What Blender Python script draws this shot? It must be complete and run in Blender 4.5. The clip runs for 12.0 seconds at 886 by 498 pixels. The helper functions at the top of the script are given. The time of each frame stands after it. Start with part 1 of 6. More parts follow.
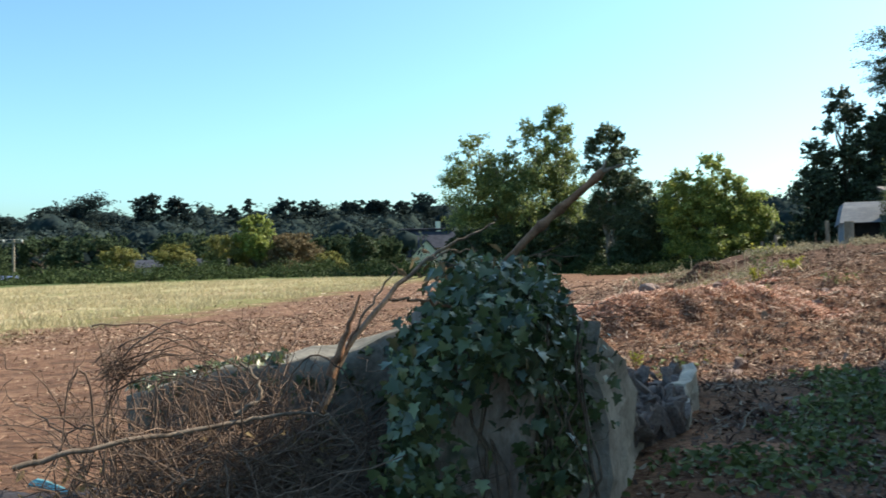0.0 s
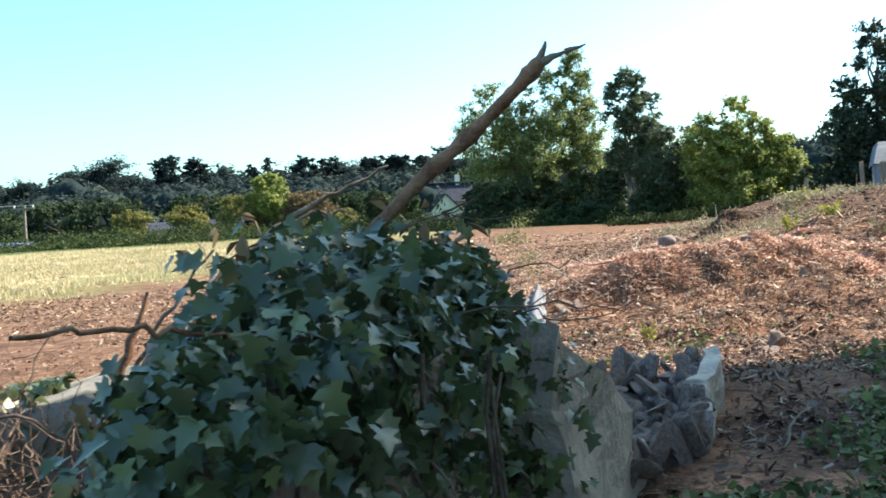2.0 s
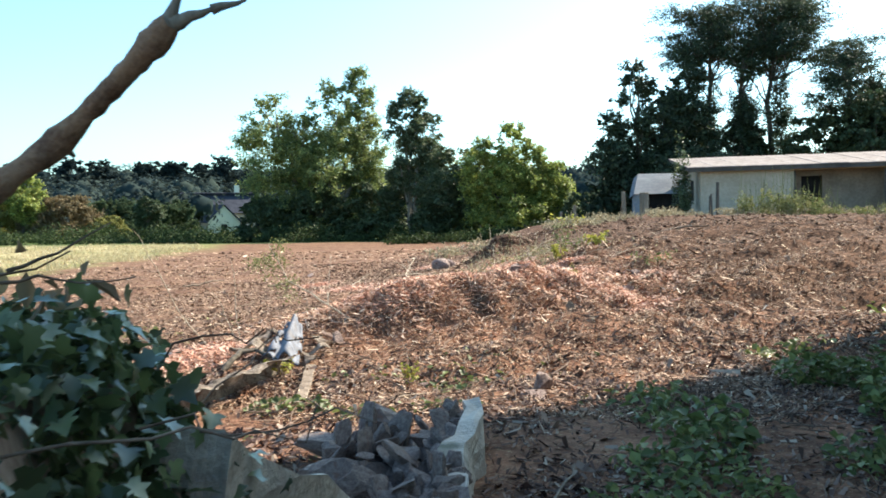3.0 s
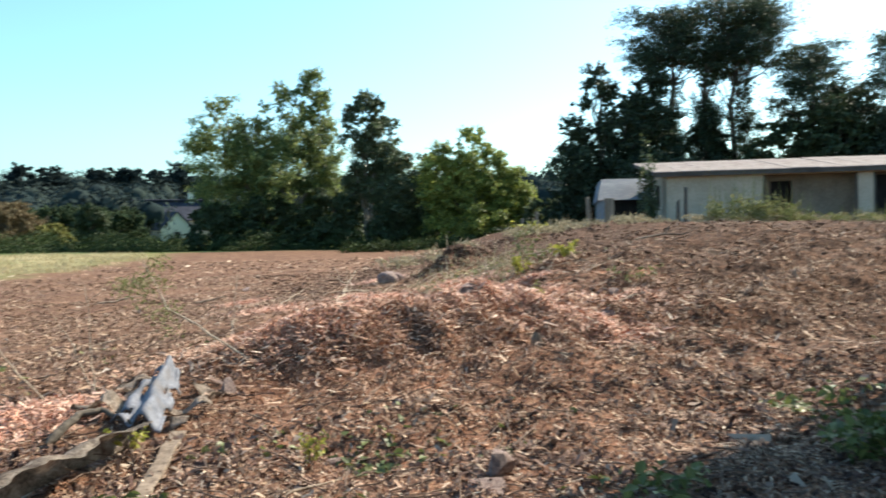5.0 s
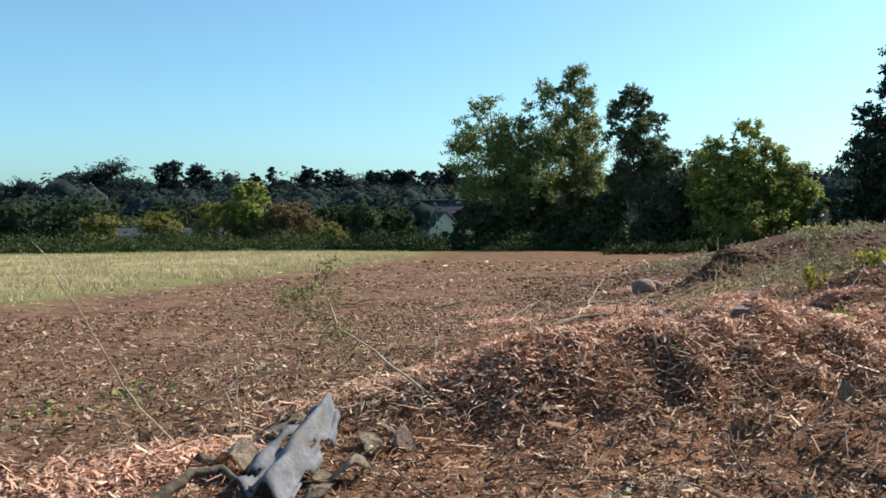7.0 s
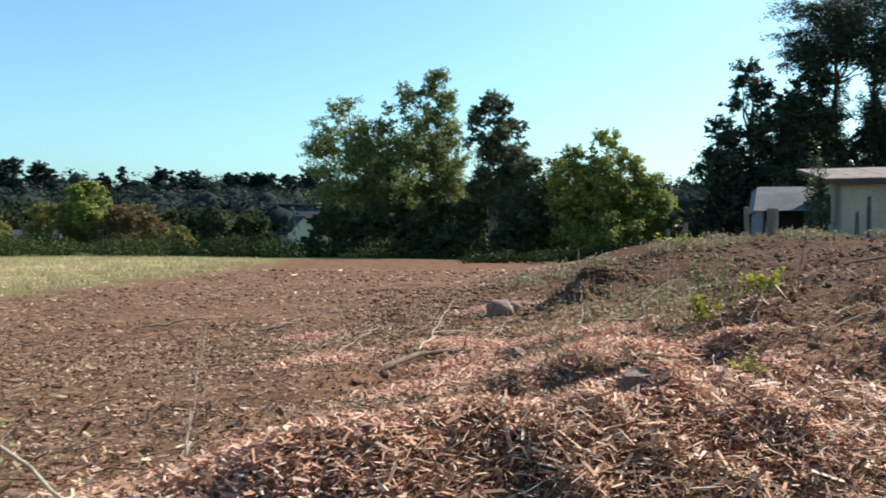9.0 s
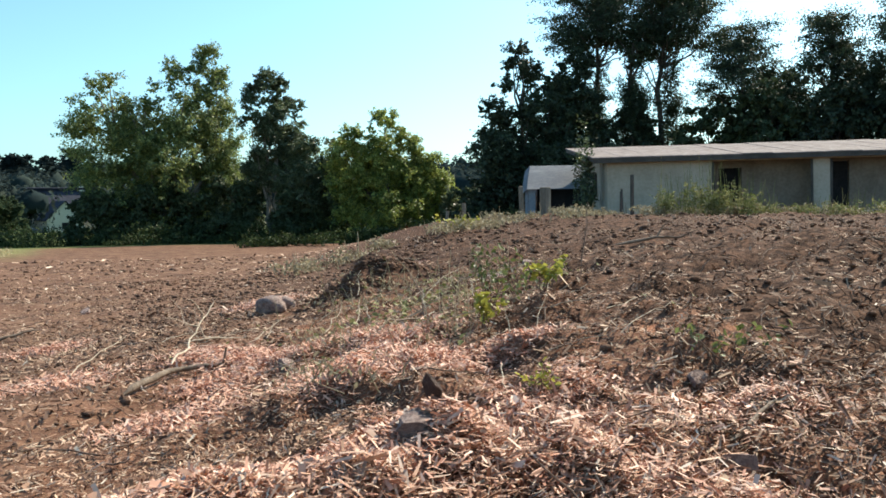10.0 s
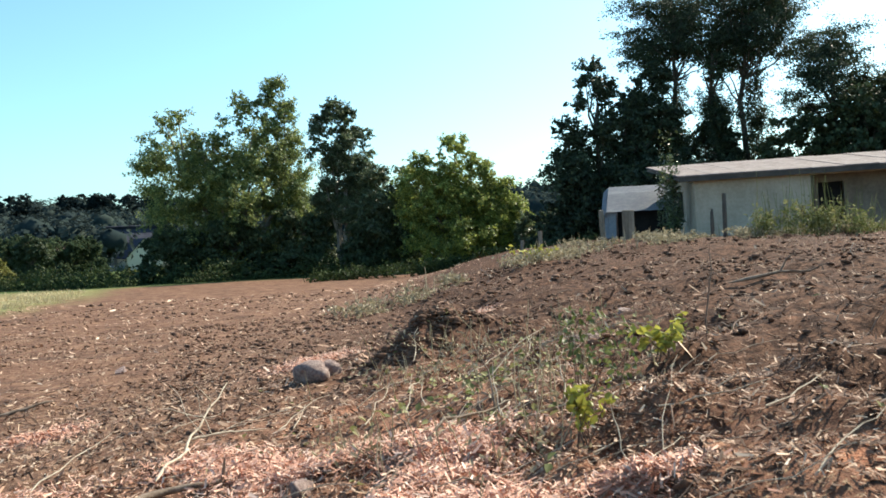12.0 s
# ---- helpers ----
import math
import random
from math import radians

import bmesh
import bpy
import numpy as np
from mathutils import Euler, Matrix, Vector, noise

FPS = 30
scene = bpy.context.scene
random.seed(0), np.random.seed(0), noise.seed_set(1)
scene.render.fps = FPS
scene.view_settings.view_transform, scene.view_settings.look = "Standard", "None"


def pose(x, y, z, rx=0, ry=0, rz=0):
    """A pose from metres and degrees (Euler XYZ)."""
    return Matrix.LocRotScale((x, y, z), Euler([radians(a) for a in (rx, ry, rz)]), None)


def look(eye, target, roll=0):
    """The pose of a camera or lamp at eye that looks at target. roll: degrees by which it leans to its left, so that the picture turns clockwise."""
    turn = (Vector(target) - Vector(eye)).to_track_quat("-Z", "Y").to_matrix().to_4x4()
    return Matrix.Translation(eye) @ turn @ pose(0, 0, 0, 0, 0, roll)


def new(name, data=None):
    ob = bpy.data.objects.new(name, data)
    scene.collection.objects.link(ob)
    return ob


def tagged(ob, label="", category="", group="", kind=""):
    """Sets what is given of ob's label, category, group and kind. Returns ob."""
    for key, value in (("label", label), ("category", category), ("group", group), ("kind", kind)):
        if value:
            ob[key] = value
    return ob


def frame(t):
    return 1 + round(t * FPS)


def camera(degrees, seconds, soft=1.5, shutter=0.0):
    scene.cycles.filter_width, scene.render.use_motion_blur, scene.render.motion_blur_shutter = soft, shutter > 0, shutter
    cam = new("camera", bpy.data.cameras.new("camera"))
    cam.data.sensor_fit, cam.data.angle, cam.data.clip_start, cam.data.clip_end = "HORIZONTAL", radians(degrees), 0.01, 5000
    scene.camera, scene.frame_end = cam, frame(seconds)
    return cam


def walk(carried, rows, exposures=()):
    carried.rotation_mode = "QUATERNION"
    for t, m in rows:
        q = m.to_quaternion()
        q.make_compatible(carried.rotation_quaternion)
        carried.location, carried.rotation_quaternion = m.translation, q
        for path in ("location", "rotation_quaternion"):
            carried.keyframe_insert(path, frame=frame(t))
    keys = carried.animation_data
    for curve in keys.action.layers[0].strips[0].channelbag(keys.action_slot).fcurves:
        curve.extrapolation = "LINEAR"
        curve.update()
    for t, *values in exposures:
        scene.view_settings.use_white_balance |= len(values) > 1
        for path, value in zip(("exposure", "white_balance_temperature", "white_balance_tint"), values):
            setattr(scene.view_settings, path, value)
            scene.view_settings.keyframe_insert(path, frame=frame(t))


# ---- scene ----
cam = camera(52.14, 12.0, soft=1.65, shutter=0.15)
ROWS = [
    (0.0, pose(-0.160, -0.501, 1.546, 89.65, 1.31, -6.24)),
    (0.5, pose(0.000, 0.000, 1.500, 88.17, 1.20, -0.09)),
    (1.0, pose(0.190, 0.539, 1.517, 86.71, 1.08, -1.05)),
    (1.5, pose(0.417, 1.016, 1.498, 86.41, 2.49, -2.10)),
    (2.0, pose(0.637, 1.439, 1.533, 86.78, 2.94, -4.79)),
    (2.5, pose(0.826, 1.822, 1.529, 87.49, 1.29, -11.15)),
    (3.0, pose(1.072, 2.363, 1.593, 87.31, 0.55, -18.42)),
    (3.2, pose(1.170, 2.579, 1.605, 87.32, 0.48, -19.91)),
    (4.8, pose(1.997, 4.292, 1.576, 88.15, 0.81, -26.10)),
    (5.0, pose(2.103, 4.545, 1.569, 87.73, 0.59, -20.87)),
    (5.5, pose(2.315, 5.134, 1.534, 86.95, 1.58, -10.86)),
    (6.0, pose(2.491, 5.678, 1.510, 88.90, 1.36, -7.79)),
    (6.5, pose(2.712, 6.167, 1.534, 88.46, 0.45, -5.74)),
    (7.0, pose(2.930, 6.561, 1.522, 87.91, 0.39, -4.13)),
    (7.2, pose(3.021, 6.762, 1.521, 87.92, 0.34, -4.77)),
    (8.8, pose(3.631, 8.685, 1.579, 88.31, -0.44, -9.76)),
    (9.0, pose(3.694, 8.925, 1.576, 88.25, -0.40, -12.75)),
    (9.5, pose(3.857, 9.428, 1.636, 87.47, -0.28, -22.38)),
    (10.0, pose(4.146, 9.858, 1.685, 86.93, 0.63, -26.51)),
    (10.5, pose(4.412, 10.298, 1.713, 86.48, 1.24, -26.98)),
    (11.0, pose(4.660, 10.779, 1.721, 86.25, 1.90, -26.26)),
    (11.5, pose(4.897, 11.343, 1.737, 86.88, 2.33, -23.95)),
    (12.0, pose(5.192, 11.913, 1.846, 88.62, 2.63, -21.81))]
walk(cam, ROWS, [(0.0, 0.84), (0.5, 0.95), (1.0, 1.12), (1.5, 1.32), (2.0, 1.46), (2.5, 1.50), (3.0, 1.42), (4.0, 1.22), (5.0, 1.02), (5.5, 0.88), (6.5, 0.58), (7.0, 0.46), (9.0, 0.58), (10.5, 0.82), (11.5, 0.95), (12.0, 0.88)])

# ---- world, sun ----
SUN_AZ, SUN_EL = 70.0, 41.0          # degrees clockwise from +y, above the horizon
world = bpy.data.worlds.new("world")
scene.world = world
world.use_nodes = True
wn = world.node_tree.nodes
wn.clear()
w_out, w_bg, w_sky = wn.new("ShaderNodeOutputWorld"), wn.new("ShaderNodeBackground"), wn.new("ShaderNodeTexSky")
w_sky.sky_type, w_sky.sun_disc = "NISHITA", False
w_sky.sun_elevation, w_sky.sun_rotation = radians(SUN_EL), radians(SUN_AZ)
w_sky.air_density, w_sky.dust_density, w_sky.ozone_density = 0.8, 1.5, 2.2
w_bg.inputs["Strength"].default_value = 0.135
w_tint = wn.new("ShaderNodeMix")
w_tint.data_type, w_tint.blend_type = "RGBA", "MULTIPLY"
w_tint.inputs[0].default_value = 1.0
w_tint.inputs[7].default_value = (0.76, 1.08, 1.07, 1)
world.node_tree.links.new(w_sky.outputs[0], w_tint.inputs[6])
world.node_tree.links.new(w_tint.outputs[2], w_bg.inputs[0])
world.node_tree.links.new(w_bg.outputs[0], w_out.inputs[0])
sun = new("sun", bpy.data.lights.new("sun", "SUN"))
sun.data.energy, sun.data.angle, sun.data.color = 5.0, radians(0.5), (1.0, 0.90, 0.74)
sa, se = radians(SUN_AZ), radians(SUN_EL)
sun_dir = Vector((math.sin(sa) * math.cos(se), math.cos(sa) * math.cos(se), math.sin(se)))
sun.matrix_world = look(sun_dir * 200, (0, 0, 0))

rng = np.random.default_rng(7)


# ---- materials ----
class Nodes:
    """Short hand for building one node material."""

    def __init__(self, name):
        self.mat = bpy.data.materials.new(name)
        self.mat.use_nodes = True
        self.t = self.mat.node_tree
        self.bsdf = self.t.nodes["Principled BSDF"]
        self.out = self.t.nodes["Material Output"]

    def add(self, kind):
        return self.t.nodes.new(kind)

    def put(self, socket, value):
        if isinstance(value, bpy.types.NodeSocket):
            self.t.links.new(value, socket)
        elif isinstance(value, (tuple, list)) and len(value) == 3 and len(socket.default_value) == 4:
            socket.default_value = (*value, 1)
        else:
            socket.default_value = value

    def place(self):
        return self.add("ShaderNodeNewGeometry").outputs["Position"]

    def local(self):
        return self.add("ShaderNodeTexCoord").outputs["Object"]

    def island(self):
        return self.add("ShaderNodeNewGeometry").outputs["Random Per Island"]

    def thing_random(self):
        return self.add("ShaderNodeObjectInfo").outputs["Random"]

    def noise(self, scale, detail=4.0, rough=0.55, vec=None, stretch=None):
        n = self.add("ShaderNodeTexNoise")
        n.inputs["Scale"].default_value, n.inputs["Detail"].default_value, n.inputs["Roughness"].default_value = scale, detail, rough
        v = self.place() if vec is None else vec
        if stretch:
            m = self.add("ShaderNodeMapping")
            m.inputs["Scale"].default_value = stretch
            self.put(m.inputs["Vector"], v)
            v = m.outputs[0]
        self.put(n.inputs["Vector"], v)
        return n.outputs["Fac"]

    def math(self, op, a, b=0.0, clamp=False):
        n = self.add("ShaderNodeMath")
        n.operation, n.use_clamp = op, clamp
        self.put(n.inputs[0], a)
        self.put(n.inputs[1], b)
        return n.outputs[0]

    def step(self, v, lo, hi, a=0.0, b=1.0):
        n = self.add("ShaderNodeMapRange")
        n.interpolation_type = "SMOOTHSTEP"
        for s, x in zip(n.inputs, (v, lo, hi, a, b)):
            self.put(s, x)
        return n.outputs[0]

    def mix(self, f, a, b):
        n = self.add("ShaderNodeMix")
        n.data_type = "RGBA"
        self.put(n.inputs[0], f)
        self.put(n.inputs[6], a)
        self.put(n.inputs[7], b)
        return n.outputs[2]

    def ramp(self, f, stops):
        n = self.add("ShaderNodeValToRGB")
        e = n.color_ramp.elements
        while len(e) < len(stops):
            e.new(0.5)
        for el, (p, c) in zip(e, stops):
            el.position, el.color = p, (*c, 1)
        self.put(n.inputs[0], f)
        return n.outputs[0]

    def bump(self, h, strength, distance):
        n = self.add("ShaderNodeBump")
        n.inputs["Strength"].default_value, n.inputs["Distance"].default_value = strength, distance
        self.put(n.inputs["Height"], h)
        self.put(self.bsdf.inputs["Normal"], n.outputs[0])

    def done(self, colour, rough=0.8, spec=0.3, metal=0.0):
        self.put(self.bsdf.inputs["Base Color"], colour)
        self.put(self.bsdf.inputs["Roughness"], rough)
        self.put(self.bsdf.inputs["Specular IOR Level"], spec)
        self.put(self.bsdf.inputs["Metallic"], metal)
        return self.mat


def leaf_material(name, stops, gloss=0.5, thin=0.3, patch=0.25, spec=0.35):
    """Foliage: each leaf its own tint, larger patches of tint over the crown, some light through the leaf."""
    n = Nodes(name)
    f = n.math("ADD", n.math("MULTIPLY", n.island(), 0.6), n.math("MULTIPLY", n.noise(patch, 2.0), 0.5))
    c = n.ramp(f, stops)
    n.done(c, gloss, spec)
    tr = n.add("ShaderNodeBsdfTranslucent")
    n.put(tr.inputs[0], c)
    m = n.add("ShaderNodeMixShader")
    m.inputs[0].default_value = thin
    n.t.links.new(n.bsdf.outputs[0], m.inputs[1])
    n.t.links.new(tr.outputs[0], m.inputs[2])
    n.t.links.new(m.outputs[0], n.out.inputs[0])
    return n.mat


def rough_material(name, a, b, scale, rough=0.85, bump=0.4, depth=0.01, fine=8.0, spec=0.25, stretch=None, metal=0.0, c=None):
    """Two tints mixed at a large and a small scale, with relief."""
    n = Nodes(name)
    big, small = n.noise(scale, 5.0, 0.6, n.local(), stretch), n.noise(scale * fine, 4.0, 0.65, n.local(), stretch)
    f = n.step(n.math("ADD", n.math("MULTIPLY", big, 0.65), n.math("MULTIPLY", small, 0.35)), 0.32, 0.68)
    col = n.mix(f, a, b)
    if c:
        col = n.mix(n.step(n.noise(scale * 0.6, 3.0, 0.7, n.local()), 0.56, 0.72), col, c)
    n.bump(n.math("ADD", small, n.math("MULTIPLY", big, 0.6)), bump, depth)
    return n.done(col, rough, spec, metal)


def ground_material():
    n = Nodes("cleared_ground")
    pos = n.place()
    sep = n.add("ShaderNodeSeparateXYZ")
    n.put(sep.inputs[0], pos)
    x, y = sep.outputs[0], sep.outputs[1]
    big, mid, small, tiny = n.noise(0.35, 4), n.noise(1.7, 5, 0.65), n.noise(9, 5, 0.7), n.noise(45, 4, 0.7)
    soil = n.ramp(n.math("ADD", n.math("MULTIPLY", mid, 0.55), n.math("MULTIPLY", small, 0.45)),
                  [(0.30, (0.047, 0.024, 0.017)), (0.44, (0.135, 0.065, 0.042)), (0.56, (0.270, 0.135, 0.085)), (0.72, (0.513, 0.281, 0.175))])
    straws = n.noise(22, 4, 0.7, pos, (1, 2.6, 1))
    soil = n.mix(n.step(straws, 0.56, 0.66), soil, (0.44, 0.31, 0.19))
    red = n.mix(n.step(tiny, 0.35, 0.65), (0.36, 0.13, 0.07), (0.62, 0.33, 0.20))
    soil = n.mix(n.math("MULTIPLY", n.step(n.noise(0.55, 3, 0.6), 0.58, 0.68), n.step(small, 0.38, 0.55)), soil, red)
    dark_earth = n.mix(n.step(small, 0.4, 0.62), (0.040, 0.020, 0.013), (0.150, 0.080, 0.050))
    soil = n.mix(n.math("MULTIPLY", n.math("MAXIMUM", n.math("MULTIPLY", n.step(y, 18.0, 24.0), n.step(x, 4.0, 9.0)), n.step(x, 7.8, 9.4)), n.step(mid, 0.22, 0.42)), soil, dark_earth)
    # flailed earth of the open field, paler and pinker
    field = n.ramp(n.math("ADD", n.math("MULTIPLY", mid, 0.4), n.math("MULTIPLY", n.noise(5, 5, 0.7, pos, (1, 2.2, 1)), 0.6)),
                   [(0.36, (0.062, 0.033, 0.023)), (0.47, (0.150, 0.080, 0.052)), (0.56, (0.235, 0.134, 0.085)), (0.68, (0.40, 0.25, 0.155))])
    field = n.mix(n.math("MULTIPLY", n.step(n.noise(0.9, 5, 0.7, pos, (0.6, 1.6, 1)), 0.50, 0.62), 0.75), field, (0.095, 0.056, 0.039))
    wob = n.math("MULTIPLY", n.math("SUBTRACT", big, 0.5), 9.0)
    # s: how far to the left of the open field's margin
    s_field = n.math("ADD", n.math("SUBTRACT", n.math("MULTIPLY", y, 0.41), n.math("MULTIPLY", x, 0.91)), -1.8)
    col = n.mix(n.step(n.math("ADD", s_field, n.math("MULTIPLY", wob, 0.25)), -0.6, 2.2), soil, field)
    # standing stubble and grass beyond it
    s_straw = n.math("ADD", n.math("SUBTRACT", n.math("MULTIPLY", n.math("SUBTRACT", y, 18.0), 0.287), n.math("MULTIPLY", n.math("ADD", x, 10.0), 0.957)), wob)
    straw = n.mix(n.step(n.noise(2.2, 4, 0.7, pos, (1, 0.5, 1)), 0.35, 0.65), (0.25, 0.205, 0.10), (0.47, 0.385, 0.23))
    greenish = n.mix(n.step(small, 0.4, 0.6), (0.12, 0.13, 0.045), (0.25, 0.23, 0.10))
    straw_zone = n.mix(n.math("MULTIPLY", n.step(s_straw, 0.0, 5.0), n.step(n.noise(0.55, 6, 0.75, pos, (0.7, 1.3, 1)), 0.42, 0.54)), greenish, straw)
    col = n.mix(n.step(s_straw, -2.5, 1.5), col, straw_zone)
    # grass past the field's far edge
    r = n.math("SQRT", n.math("ADD", n.math("POWER", n.math("SUBTRACT", x, 3.0), 2.0), n.math("POWER", n.math("SUBTRACT", y, 7.0), 2.0)))
    far = n.mix(n.step(n.noise(0.08, 4), 0.4, 0.6), (0.045, 0.07, 0.02), (0.09, 0.12, 0.035))
    col = n.mix(n.step(n.math("ADD", r, n.math("MULTIPLY", wob, 0.4)), 66.0, 71.0), col, far)
    n.bump(n.math("ADD", n.math("MULTIPLY", small, 0.7), n.math("MULTIPLY", tiny, 0.4)), 0.9, 0.05)
    return n.done(col, 0.95, 0.1)


M_GROUND = ground_material()


def chip_material():
    n = Nodes("wood_chips")
    f = n.island()
    c = n.ramp(f, [(0.0, (0.095, 0.050, 0.032)), (0.28, (0.235, 0.125, 0.078)), (0.52, (0.460, 0.270, 0.172)), (0.75, (0.690, 0.455, 0.310)),
                   (0.90, (0.790, 0.570, 0.405)), (1.0, (0.870, 0.745, 0.58))])
    rough = n.noise(40, 3)
    c = n.mix(n.math("MULTIPLY", rough, 0.3), c, (0.16, 0.09, 0.06))
    return n.done(c, 0.72, 0.28)


def red_chip_material():
    n = Nodes("red_wood_chips")
    c = n.ramp(n.island(), [(0.0, (0.42, 0.19, 0.12)), (0.35, (0.70, 0.36, 0.24)), (0.7, (0.82, 0.50, 0.36)), (1.0, (0.88, 0.66, 0.52))])
    return n.done(n.mix(n.math("MULTIPLY", n.noise(30, 3), 0.4), c, (0.25, 0.12, 0.08)), 0.62, 0.4)


M_CHIP, M_REDCHIP = chip_material(), red_chip_material()


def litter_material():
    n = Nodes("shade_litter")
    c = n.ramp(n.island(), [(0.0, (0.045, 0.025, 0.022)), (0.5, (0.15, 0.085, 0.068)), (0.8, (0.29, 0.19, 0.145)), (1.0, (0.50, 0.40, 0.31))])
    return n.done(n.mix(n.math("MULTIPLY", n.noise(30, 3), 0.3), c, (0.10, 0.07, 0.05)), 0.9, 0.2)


M_LITTER = litter_material()


def bank_chip_material():
    n = Nodes("weathered_wood_chips")
    c = n.ramp(n.island(), [(0.0, (0.06, 0.034, 0.023)), (0.45, (0.17, 0.10, 0.066)), (0.75, (0.36, 0.235, 0.155)), (1.0, (0.72, 0.54, 0.38))])
    return n.done(n.mix(n.math("MULTIPLY", n.noise(30, 3), 0.3), c, (0.10, 0.06, 0.04)), 0.8, 0.2)


M_BANKCHIP = bank_chip_material()


def tint_litter(name, stops):
    n = Nodes(name)
    return n.done(n.mix(n.math("MULTIPLY", n.noise(30, 3), 0.3), n.ramp(n.island(), stops), (0.14, 0.08, 0.05)), 0.8, 0.22)


M_FINELITTER = tint_litter("fine_litter", [(0.0, (0.10, 0.055, 0.036)), (0.5, (0.21, 0.12, 0.078)), (0.85, (0.38, 0.24, 0.16)), (1.0, (0.62, 0.46, 0.32))])
M_SHRED = tint_litter("shredded_wood", [(0.0, (0.22, 0.115, 0.078)), (0.3, (0.46, 0.255, 0.17)), (0.6, (0.66, 0.41, 0.285)), (0.85, (0.78, 0.55, 0.41)), (1.0, (0.88, 0.76, 0.62))])
M_IVY = leaf_material("ivy_leaf", [(0.0, (0.024, 0.034, 0.016)), (0.45, (0.066, 0.092, 0.038)), (0.8, (0.150, 0.185, 0.068)), (1.0, (0.30, 0.33, 0.12))], 0.32, 0.25, 1.5, 0.75)
M_DRYLEAF = leaf_material("dry_leaf", [(0.0, (0.10, 0.06, 0.035)), (0.5, (0.22, 0.14, 0.07)), (1.0, (0.34, 0.26, 0.13))], 0.8, 0.2, 2.0)
M_NETTLE = leaf_material("nettle_leaf", [(0.0, (0.048, 0.060, 0.020)), (0.5, (0.110, 0.138, 0.042)), (1.0, (0.28, 0.30, 0.10))], 0.5, 0.3, 1.5)
M_SPRIG = leaf_material("yellow_green_leaf", [(0.0, (0.15, 0.165, 0.03)), (0.5, (0.34, 0.335, 0.06)), (1.0, (0.56, 0.51, 0.11))], 0.5, 0.35, 2.0)
M_ASH = leaf_material("ash_leaf", [(0.0, (0.046, 0.066, 0.030)), (0.4, (0.125, 0.165, 0.060)), (0.75, (0.31, 0.345, 0.105)), (1.0, (0.60, 0.59, 0.21))], 0.5, 0.40, 0.22)
M_ELM = leaf_material("dark_leaf", [(0.0, (0.034, 0.050, 0.030)), (0.5, (0.086, 0.118, 0.058)), (1.0, (0.23, 0.265, 0.125))], 0.45, 0.36, 0.3, 0.45)
M_LIME = leaf_material("yellowing_leaf", [(0.0, (0.056, 0.082, 0.028)), (0.4, (0.17, 0.215, 0.058)), (0.75, (0.40, 0.44, 0.10)), (1.0, (0.68, 0.66, 0.18))], 0.5, 0.42, 0.3)
M_CONIFER = leaf_material("conifer_needles", [(0.0, (0.018, 0.028, 0.017)), (0.6, (0.045, 0.066, 0.033)), (1.0, (0.10, 0.13, 0.055))], 0.6, 0.22, 0.3)
M_DUSKLEAF = leaf_material("dull_evergreen_leaf", [(0.0, (0.022, 0.036, 0.018)), (0.5, (0.055, 0.080, 0.034)), (1.0, (0.12, 0.15, 0.06))], 0.6, 0.25, 0.3)
M_OLIVE = leaf_material("olive_yellow_leaf", [(0.0, (0.075, 0.080, 0.022)), (0.5, (0.20, 0.195, 0.052)), (1.0, (0.38, 0.35, 0.095))], 0.6, 0.35, 0.5)
M_RUSSET = leaf_material("russet_leaf", [(0.0, (0.060, 0.048, 0.022)), (0.5, (0.160, 0.115, 0.058)), (1.0, (0.30, 0.225, 0.11))], 0.7, 0.3, 0.4)
M_HEDGE = leaf_material("hedge_leaf", [(0.0, (0.016, 0.026, 0.012)), (0.5, (0.038, 0.058, 0.020)), (1.0, (0.090, 0.118, 0.038))], 0.7, 0.25, 0.15, 0.15)
M_MIDWOOD = leaf_material("mid_wood_leaf", [(0.0, (0.032, 0.050, 0.030)), (0.5, (0.064, 0.090, 0.048)), (1.0, (0.11, 0.138, 0.068))], 0.9, 0.3, 0.06, 0.05)
# bluish, lifted stops: the haze of distance is put into this leaf colour
M_HAZEDWOOD = leaf_material("hazed_far_wood_leaf", [(0.0, (0.018, 0.028, 0.031)), (0.5, (0.034, 0.048, 0.048)), (1.0, (0.058, 0.074, 0.060))], 1.0, 0.2, 0.03, 0.0)
M_WEED = leaf_material("rough_weeds", [(0.0, (0.06, 0.08, 0.02)), (0.5, (0.17, 0.19, 0.06)), (1.0, (0.42, 0.37, 0.18))], 0.7, 0.3, 0.8)
M_STALK = leaf_material("dry_grey_green_stalk", [(0.0, (0.14, 0.12, 0.066)), (0.5, (0.32, 0.275, 0.17)), (1.0, (0.60, 0.50, 0.34))], 0.7, 0.25, 0.8)
M_BARK = rough_material("grey_bark", (0.06, 0.05, 0.04), (0.16, 0.13, 0.10), 2.0, 0.9, 0.6, 0.03)
M_DEADWOOD = rough_material("dead_wood", (0.10, 0.07, 0.05), (0.30, 0.23, 0.17), 9.0, 0.8, 0.5, 0.006, stretch=(1, 1, 0.4))
M_PALEWOOD = rough_material("pale_dead_wood", (0.28, 0.22, 0.16), (0.58, 0.50, 0.38), 9.0, 0.8, 0.4, 0.004)
M_REDWOOD = rough_material("red_broken_wood", (0.13, 0.06, 0.035), (0.36, 0.20, 0.12), 12.0, 0.8, 0.7, 0.006, c=(0.42, 0.30, 0.2))
M_TWIG = rough_material("dry_twig", (0.075, 0.048, 0.036), (0.27, 0.185, 0.135), 5.0, 0.85, 0.2, 0.003)
